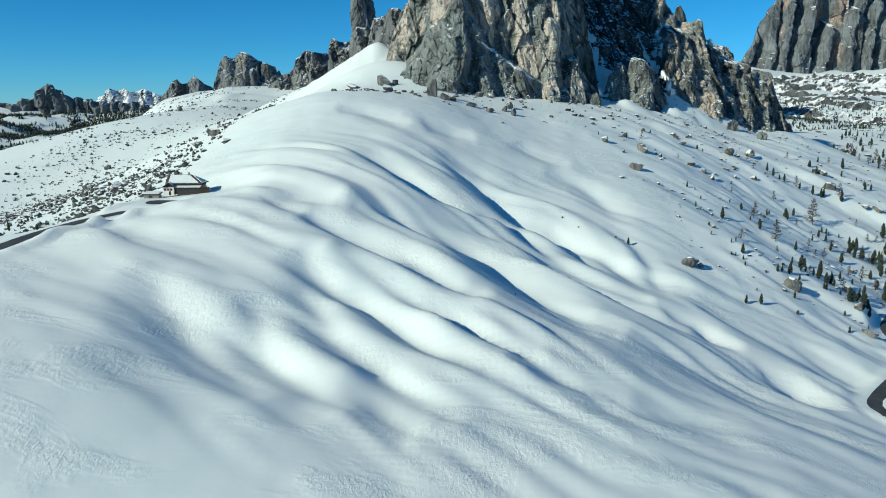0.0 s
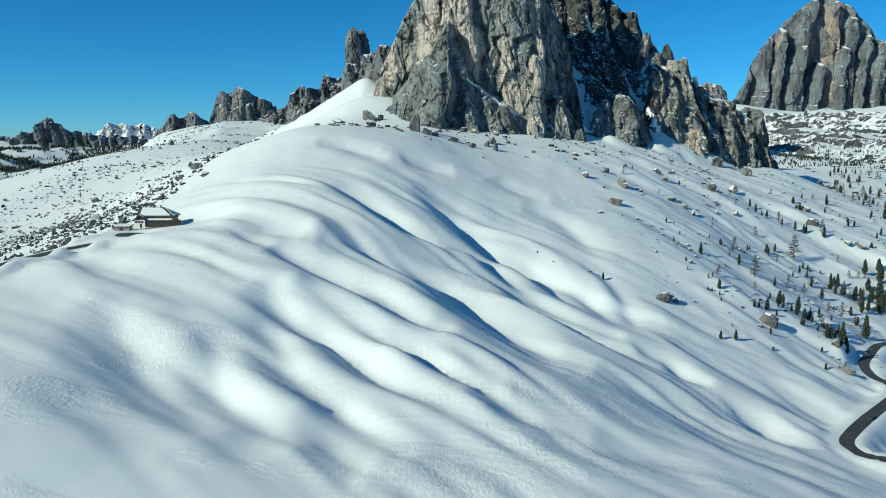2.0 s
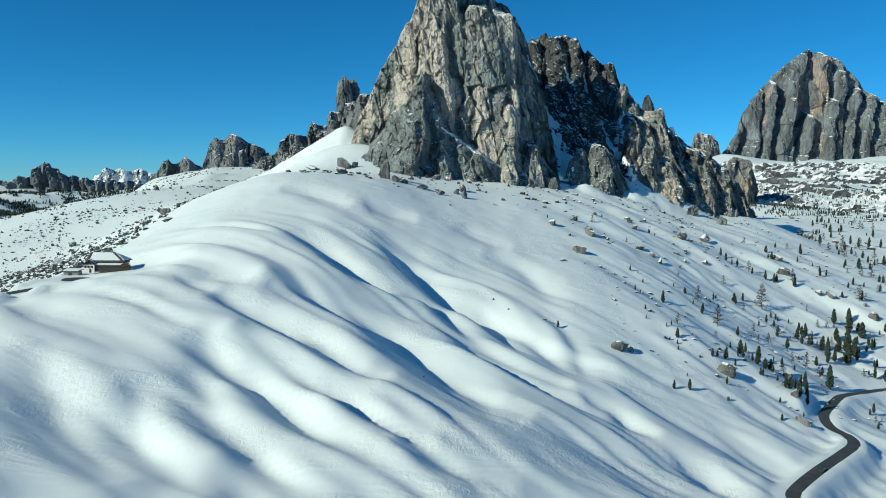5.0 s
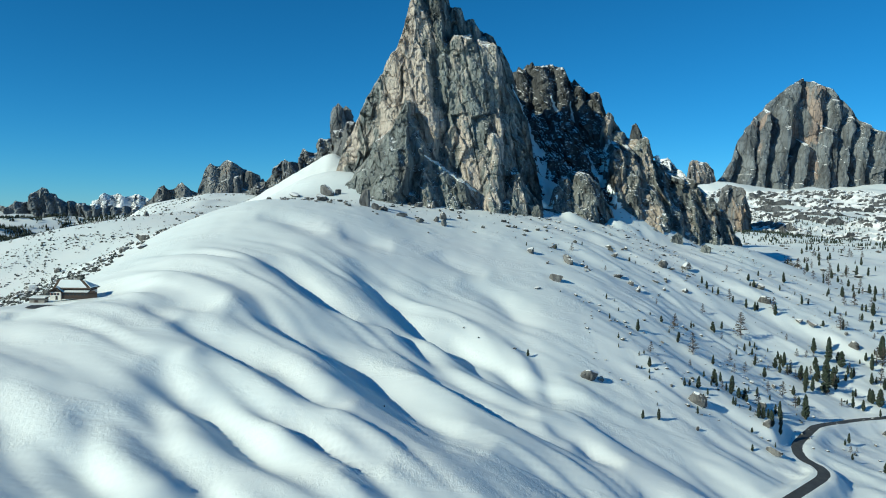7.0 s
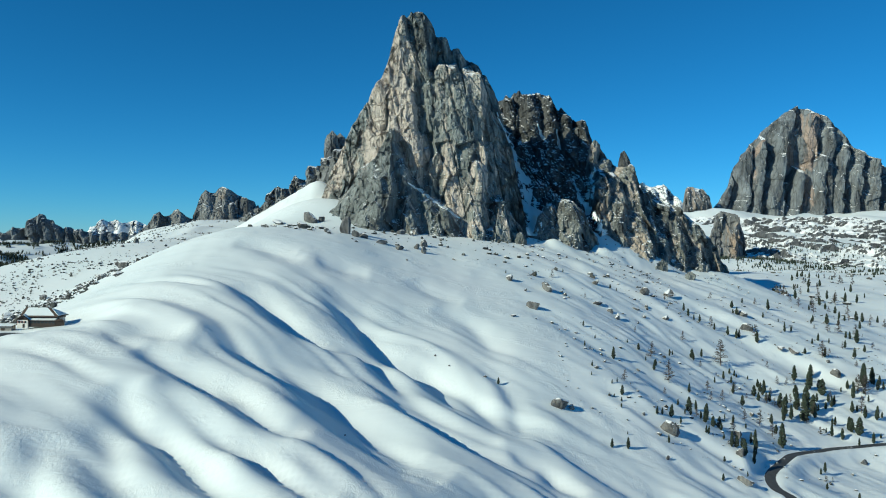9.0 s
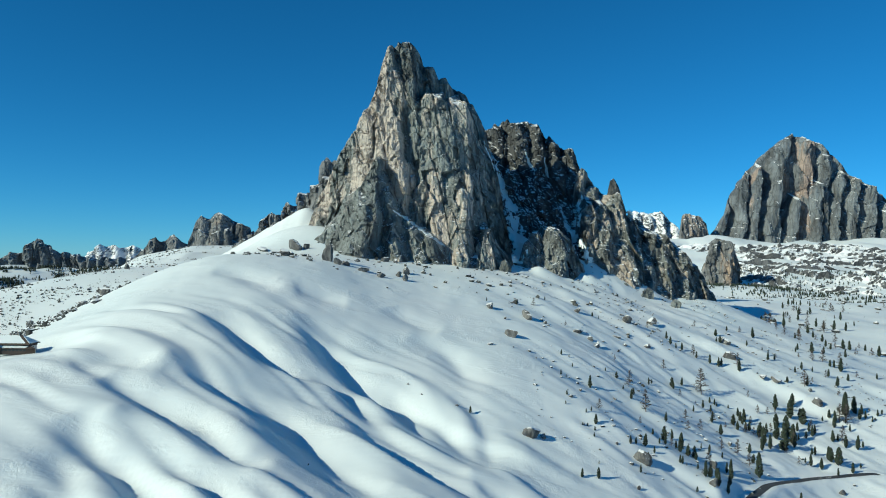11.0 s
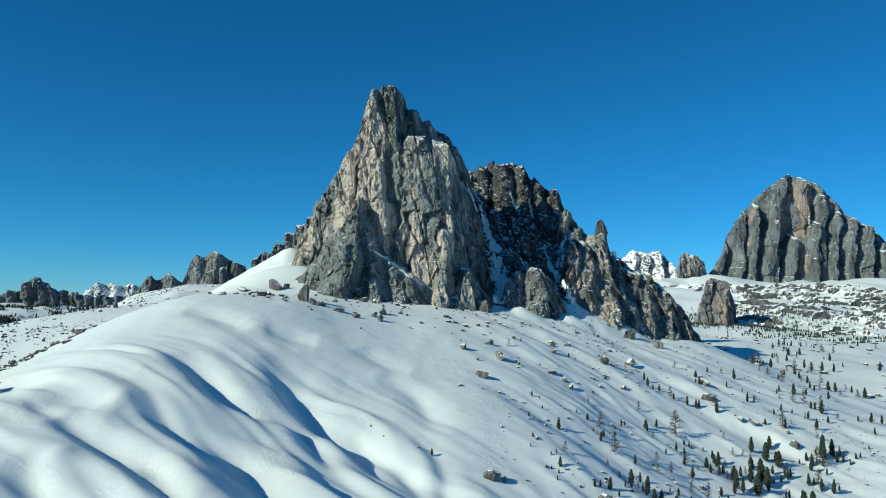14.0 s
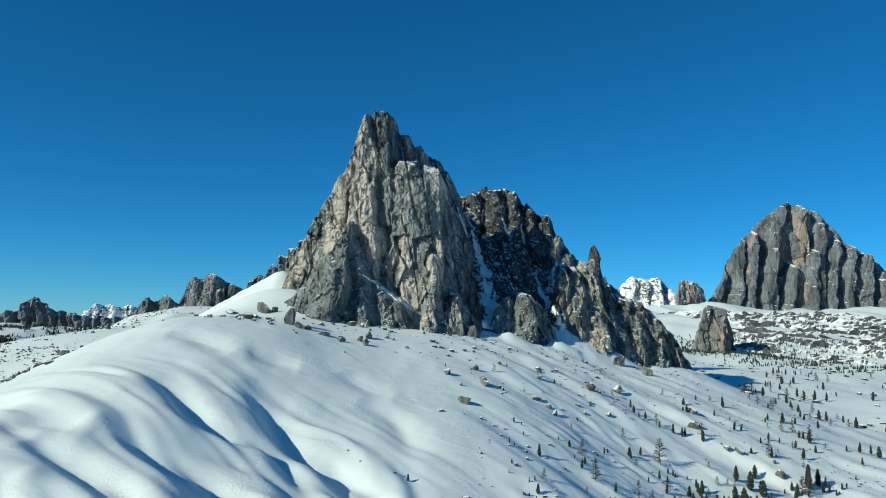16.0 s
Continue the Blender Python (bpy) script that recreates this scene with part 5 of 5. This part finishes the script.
ROCKS_SLOPE_b = [
    (170.5, 531.4, 7.5, 3.7), (195.2, 508.5, 7.3, 2.4), (198.3, 500.9, 4.8, 2.4), (218.6, 519.6, 7.5, 2.9), (300.0, 590.2, 12.7, 5.4), (291.3, 555.8, 13.9, 6.0), (306.2, 533.9, 9.1, 3.2), (315.3, 531.4, 11.8, 4.5),
    (338.2, 528.1, 4.6, 2.8), (335.8, 512.1, 9.9, 5.4), (194.3, 320.6, 9.4, 4.4), (158.7, 317.1, 2.4, 2.4), (200.2, 343.8, 6.5, 4.1), (212.1, 375.6, 8.3, 5.7), (168.9, 340.3, 4.5, 3.4),
]
ROCKS_SLOPE_c = [
    (57.5, 343.7, 1.3, 1.1), (64.0, 337.2, 1.3, 0.8), (80.6, 333.7, 2.6, 1.3), (27.4, 252.8, 0.8, 0.8), (113.7, 415.0, 1.6, 1.3), (126.2, 411.6, 1.3, 1.0), (145.8, 385.3, 2.7, 1.8), (168.1, 401.9, 2.9, 1.9),
    (156.1, 346.6, 2.3, 1.4), (295.1, 406.0, 5.9, 3.7), (277.3, 385.4, 2.8, 1.8), (239.0, 422.1, 5.0, 2.9), (219.0, 404.6, 4.1, 1.7),
]
ROCKS_FOOT = [
    (-45.9, 595.4, 14.2, 9.5), (-35.5, 511.8, 12.3, 6.2), (-67.3, 582.5, 15.9, 4.2), (-6.1, 508.5, 14.5, 12.9), (2.6, 500.3, 7.9, 5.5), (-37.2, 597.7, 6.6, 6.6), (12.4, 597.6, 18.7, 9.3), (27.8, 578.3, 9.0, 5.4),
    (47.5, 526.2, 9.8, 7.4), (48.4, 501.7, 6.7, 5.1), (43.0, 511.4, 6.4, 4.0), (7.6, 505.2, 8.8, 3.6), (20.2, 500.3, 11.0, 4.3), (5.5, 476.4, 3.0, 1.1), (31.7, 495.7, 7.8, 3.5), (36.4, 581.8, 7.3, 3.6),
    (68.7, 501.4, 3.5, 1.2), (38.3, 468.1, 2.2, 1.1),
]
ROCKS_WEST = [
    (-180.0, 409.2, 11.0, 6.2), (-150.8, 384.2, 5.7, 3.2), (-348.5, 995.2, 14.5, 10.5), (-143.1, 473.6, 15.1, 7.6), (-115.5, 401.0, 8.9, 3.2), (-147.4, 455.0, 10.2, 3.7), (-276.4, 754.6, 11.1, 4.3), (-197.0, 428.4, 7.3, 3.6),
    (-314.8, 649.8, 10.0, 5.5), (-323.4, 715.2, 12.0, 5.4), (-220.4, 510.2, 6.8, 3.4),
]



def boulders(rows, label, group, bury=0.30, slim=0.85):
    for k, (x, y, w, h) in enumerate(rows):
        rng = random.Random(int(x * 13 + y * 7))
        ob = new("boulder", BOULDERS[(k * 3 + int(x)) % len(BOULDERS)])
        hh = h * 1.25
        ob.matrix_world = Matrix.LocRotScale((x, y, ground_at(x, y) + hh * (0.5 - bury)), Euler((rng.uniform(-0.2, 0.2), rng.uniform(-0.2, 0.2), rng.uniform(0, 6.3))), (w * 1.12, w * slim * rng.uniform(0.85, 1.1), hh))
        tagged(ob, label, "boulder", group)


boulders(ROCKS_SLOPE_a, "grey angular limestone boulder with snow on top", "boulders on the snow slope")
boulders(ROCKS_SLOPE_b, "grey limestone boulder half buried in snow", "boulders on the snow slope")
boulders(ROCKS_SLOPE_c, "small dark stone poking out of smooth snow", "boulders on the snow slope")
boulders(ROCKS_FOOT, "large grey and tan block fallen from the cliff", "blocks below the cliff")
boulders(ROCKS_WEST, "dark rock outcrop in the snow behind the inn", "rocks behind the inn")


# ---- trees ----
def cone_limb(verts, faces, a, b, r0, r1, sides=4):
    a, b = np.array(a, float), np.array(b, float)
    d = b - a
    d /= np.linalg.norm(d) + 1e-9
    u = np.cross(d, (0.31, 0.2, 0.93))
    u /= np.linalg.norm(u) + 1e-9
    w = np.cross(d, u)
    base = len(verts)
    for c, r in ((a, r0), (b, r1)):
        for k in range(sides):
            t = 2 * math.pi * k / sides
            verts.append(c + r * (u * math.cos(t) + w * math.sin(t)))
    for k in range(sides):
        faces.append((base + k, base + (k + 1) % sides, base + sides + (k + 1) % sides, base + sides + k))


def pine(seed, slim):
    """A stone pine one metre high: dense upswept sprays of needles round a trunk."""
    rng = random.Random(seed)
    tree = empty("stone_pine")
    tv, tf = [], []
    cone_limb(tv, tf, (0, 0, -0.08), (0.01, 0, 0.9), 0.03, 0.006, 6)
    mesh_object("trunk", tv, tf, BARK, True, tree)
    v, f = [], []
    for i in range(150):
        s = (i + rng.random()) / 150
        z = 0.05 + 0.90 * s
        wide = slim * (0.35 + 0.65 * min(1.0, s * 5)) * (1 - s) ** 0.42 * rng.uniform(0.65, 1.12)
        a = rng.uniform(0, 2 * math.pi)
        ca, sa = math.cos(a), math.sin(a)
        r0 = wide * rng.uniform(0.0, 0.45)
        tip = (ca * wide, sa * wide, z + rng.uniform(-0.01, 0.06))
        root = (ca * r0, sa * r0, z - 0.02)
        b = len(v)
        h = rng.uniform(0.04, 0.075)
        mx, my, mz = (root[0] + tip[0]) / 2, (root[1] + tip[1]) / 2, (root[2] + tip[2]) / 2
        w = h * 0.9
        v += [root, (mx - sa * w, my + ca * w, mz), (mx, my, mz + h), (mx + sa * w, my - ca * w, mz), (mx, my, mz - h * 0.8), tip]
        f += [(b, b + 1, b + 2, b + 2), (b, b + 2, b + 3, b + 3), (b, b + 3, b + 4, b + 4), (b, b + 4, b + 1, b + 1),
              (b + 5, b + 2, b + 1, b + 1), (b + 5, b + 3, b + 2, b + 2), (b + 5, b + 4, b + 3, b + 3), (b + 5, b + 1, b + 4, b + 4)]
    tri = np.array(f)[:, :3]
    mesh_object("crown", v, tri, NEEDLES, True, tree)
    return tagged(tree, "dark green stone pine standing in deep snow", "tree", "stone pines on the slope")


def larch(seed):
    """A bare larch one metre high: a thin trunk with many fine leafless branches."""
    rng = random.Random(seed)
    tree = empty("bare_larch")
    tv, tf = [], []
    cone_limb(tv, tf, (0, 0, -0.08), (0.015, 0.01, 0.98), 0.016, 0.003, 5)
    mesh_object("trunk", tv, tf, BARK, True, tree)
    v, f = [], []
    for i in range(70):
        s = (i + rng.random()) / 70
        z = 0.12 + 0.84 * s
        wide = 0.26 * (1 - s) ** 0.7 * rng.uniform(0.6, 1.1) + 0.02
        a = rng.uniform(0, 2 * math.pi)
        tip = (math.cos(a) * wide, math.sin(a) * wide, z + wide * rng.uniform(-0.05, 0.45))
        cone_limb(v, f, (0.01 * s, 0, z), tip, 0.010, 0.004, 3)
        for j in range(4):
            q = rng.uniform(0.35, 1.0)
            c = (tip[0] * q, tip[1] * q, z + (tip[2] - z) * q)
            b = a + rng.choice((-1, 1)) * rng.uniform(0.4, 1.1)
            l = 0.09 * (1 - s * 0.6)
            cone_limb(v, f, c, (c[0] + math.cos(b) * l, c[1] + math.sin(b) * l, c[2] + rng.uniform(-0.02, 0.05)), 0.007, 0.003, 3)
    mesh_object("crown", v, f, TWIG, True, tree)
    return tagged(tree, "bare grey-brown larch without needles in snow", "tree", "bare larches on the slope")


PINE_KINDS = [pine(11, 0.19), pine(12, 0.23), pine(13, 0.27), pine(14, 0.21)]
LARCH_KINDS = [larch(21), larch(22)]
used = set()


def plant(kinds, k, x, y, h):
    rng = random.Random(int(x * 31 + y * 17))
    m = Matrix.LocRotScale((x, y, ground_at(x, y) - 0.02 * h), Euler((rng.uniform(-0.04, 0.04), rng.uniform(-0.04, 0.04), rng.uniform(0, 6.3))), (h * rng.uniform(0.9, 1.15),) * 2 + (h,))
    ob = kinds[k % len(kinds)]
    if ob.name in used:
        copy_thing(ob, m @ Matrix.Diagonal((1 / ob.scale[0], 1 / ob.scale[1], 1 / ob.scale[2], 1)))
    else:
        used.add(ob.name)
        ob.matrix_basis = m


for k, (x, y, h) in enumerate(PINES_a + PINES_b + PINES_c + PINES_d):
    plant(PINE_KINDS, k * 5 + int(x), x, y, h * 1.0)
for k, (x, y, h) in enumerate(LARCHES_a + LARCHES_b):
    plant(LARCH_KINDS, k, x, y, h * 1.25)

# young trees beside the larger ones in the hollow
rng = random.Random(8)
for x, y, h in PINES_b + PINES_c + PINES_d:
    if x > 185 and y < 520:
        for k in range(2):
            if rng.random() < 0.62:
                a, r = rng.uniform(0, 6.28), rng.uniform(3, 11)
                plant(PINE_KINDS if rng.random() < 0.75 else LARCH_KINDS, k + int(x), x + r * math.cos(a), y + r * math.sin(a), h * rng.uniform(0.35, 0.95))

# the open wood further east
rng = random.Random(5)
count = 0
while count < 150:
    x, y = rng.uniform(380, 980), rng.uniform(560, 1250)
    clump = float(fbm(x / 90, y / 90, 0.0, 2, 61))
    if not 0.52 < x / y < 0.85 or clump < rng.uniform(-0.9, 0.55):
        continue
    count += 1
    if rng.random() < 0.68:
        plant(PINE_KINDS, count, x, y, rng.uniform(5, 12))
    else:
        plant(LARCH_KINDS, count, x, y, rng.uniform(6, 13))

# small pines and larches scattered on the lower slope
count = 0
while count < 70:
    x, y = rng.uniform(170, 430), rng.uniform(330, 620)
    if not 0.42 < x / y < 0.75 or float(fbm(x / 60, y / 60, 0.0, 2, 63)) < rng.uniform(-0.8, 0.5) or along(ROADS["valley"][0], np.array([x]), np.array([y]))[0][0] < 8:
        continue
    count += 1
    plant(PINE_KINDS if rng.random() < 0.7 else LARCH_KINDS, count, x, y, rng.uniform(2.5, 6.5))

# ---- uncountable stones, scrub and far woods ----
ICO = np.array([(0, 0, 1.0), *((0.894 * math.cos(a), 0.894 * math.sin(a), 0.447) for a in np.arange(5) * 2 * math.pi / 5), *((0.894 * math.cos(a), 0.894 * math.sin(a), -0.447) for a in (np.arange(5) + 0.5) * 2 * math.pi / 5), (0, 0, -1.0)])
ICO_F = np.array([(0, 1 + i, 1 + (i + 1) % 5) for i in range(5)] + [(1 + i, 6 + i, 1 + (i + 1) % 5) for i in range(5)] + [(1 + (i + 1) % 5, 6 + i, 6 + (i + 1) % 5) for i in range(5)] + [(6 + i, 11, 6 + (i + 1) % 5) for i in range(5)])


def scatter(name, label, category, seed, count, inside, lo, hi, material, flat=0.7, power=2.5):
    """Stones strewn where inside() says, most of them small."""
    g = np.random.default_rng(seed)
    xs, ys = inside(g, count)
    n = len(xs)
    size = lo + (hi - lo) * g.random(n) ** power
    rot = g.uniform(0, 2 * math.pi, n)
    zs = height(xs, ys)
    v = ICO[None] * (1 + g.uniform(-0.35, 0.3, (n, 12, 1)))
    v = v * np.stack([size * g.uniform(0.7, 1.4, n), size * g.uniform(0.6, 1.1, n), size * flat * g.uniform(0.6, 1.2, n)], -1)[:, None, :] * 0.5
    c, s = np.cos(rot)[:, None], np.sin(rot)[:, None]
    v = np.stack([v[..., 0] * c - v[..., 1] * s + xs[:, None], v[..., 0] * s + v[..., 1] * c + ys[:, None], v[..., 2] + zs[:, None] + size[:, None] * 0.12], -1)
    f = ICO_F[None] + (np.arange(n) * 12)[:, None, None]
    ob = mesh_object(name, v.reshape(-1, 3), f.reshape(-1, 3), material, False)
    return tagged(ob, label, category, kind="stuff")


def woods(name, label, seed, count, inside, lo, hi):
    g = np.random.default_rng(seed)
    xs, ys = inside(g, count)
    n = len(xs)
    h = g.uniform(lo, hi, n)
    zs = height(xs, ys)
    rings = [(0.0, 0.20), (0.35, 0.17), (0.36, 0.19), (0.7, 0.10), (1.0, 0.0)]
    k = 6
    a = np.arange(k) * 2 * math.pi / k
    v = np.stack([np.stack([np.cos(a) * r, np.sin(a) * r, np.full(k, z)], -1) for z, r in rings]).reshape(-1, 3)
    v = v[None] * h[:, None, None] * (1 + g.uniform(-0.2, 0.2, (n, len(v), 1)))
    v = v + np.stack([xs, ys, zs], -1)[:, None, :]
    f = np.array([(i * k + j, i * k + (j + 1) % k, (i + 1) * k + (j + 1) % k, (i + 1) * k + j) for i in range(len(rings) - 1) for j in range(k)])
    f = f[None] + (np.arange(n) * len(rings) * k)[:, None, None]
    ob = mesh_object(name, v.reshape(-1, 3), f.reshape(-1, 4), NEEDLES, True)
    return tagged(ob, label, "woods", kind="stuff")


def zone(x0, x1, y0, y1, keep, seed):
    def inside(g, count):
        x, y = g.uniform(x0, x1, count * 4), g.uniform(y0, y1, count * 4)
        m = keep(x, y) + 0.45 * fbm(x / 55, y / 55, 0.0, 3, seed) > g.random(count * 4)
        return x[m][:count], y[m][:count]
    return inside


SCREE = make_rock("scree", grey=(0.16, 0.165, 0.17), dark=(0.07, 0.075, 0.08), size=4.0, snow=0.70, tan_lo=0.7, tan_hi=0.9)
RUBBLE = make_rock("rubble", grey=(0.11, 0.115, 0.11), dark=(0.04, 0.042, 0.04), size=0.3, snow=0.72, tan_lo=0.6, tan_hi=0.75)
scatter("rubble", "dark stones and low scrub strewn over snow behind the inn", "stones", 1, 1500, zone(-330, -125, 318, 640, lambda x, y: 0.55 * np.exp(-((y - 340 - (-x - 130) * 1.1) / 75) ** 2), 3), 0.5, 3.8, RUBBLE, 1.1)
scatter("rubble", "dark stones scattered over a distant snow plain", "stones", 2, 7500, zone(-1000, -160, 560, 1900, lambda x, y: 0.22 + 0 * x, 4), 0.8, 5.0, RUBBLE, 0.9, 4.0)
scatter("rubble", "small dark stones and scrub on the slope below a snow plain", "stones", 8, 2600, zone(-430, -140, 360, 900, lambda x, y: 0.3 + 0 * x, 13), 0.5, 2.8, RUBBLE, 1.1)
scatter("rubble", "broken grey stones at the foot of the cliffs", "stones", 3, 380, zone(-75, 250, 480, 680, lambda x, y: 0.15 + 0.7 * np.exp(-((y - 545 - 0.35 * x) / 60) ** 2), 5), 0.5, 4.5, RUBBLE, 1.0)
scatter("rubble", "small grey stones poking through the snow slope", "stones", 4, 1800, zone(118, 460, 330, 760, lambda x, y: 0.25 + 0 * x, 6), 0.3, 2.6, RUBBLE)
scatter("rubble", "dark stones and scrub on the far snow slope", "stones", 5, 1500, zone(380, 1700, 760, 2300, lambda x, y: 0.3 + 0 * x, 7), 1.5, 12.0, RUBBLE, 0.5)
sx, sy = np.meshgrid(np.linspace(850, 2500, 260), np.linspace(2080, 3800, 240), indexing="ij")
edge = smooth(sx, 850, 1100) * (1 - smooth(sx, 2150, 2500)) * smooth(sy, 2080, 2250) * (1 - smooth(sy, 3000, 3800))
rise = 17 * fbm(sx / 150 + sy / 400, sy / 70, 0.0, 4, 71, 0.55, True) * edge - 22 * (1 - edge) - 6
scree = mesh_object("scree_slope", np.stack([sx, sy, height(sx, sy) + rise], -1), grid_faces(260, 240), SCREE, False)
tagged(scree, "dark scree hillside streaked with snow below a distant massif", "scree", kind="stuff")
woods("far_woods", "dark distant conifer woods on a snowy slope", 6, 4200, zone(700, 2300, 1500, 2500, lambda x, y: 0.9 * (fbm(x / 330, y / 160, 0.0, 3, 23) > 0.05) - 0.1, 8), 4, 10)
woods("far_woods", "dark distant conifer woods below far cliffs", 7, 16000, zone(-2500, -1100, 2650, 3900, lambda x, y: 0.9 * (fbm(x / 330, y / 130, 0.0, 3, 27) > -0.05) - 0.1, 9), 7, 17)
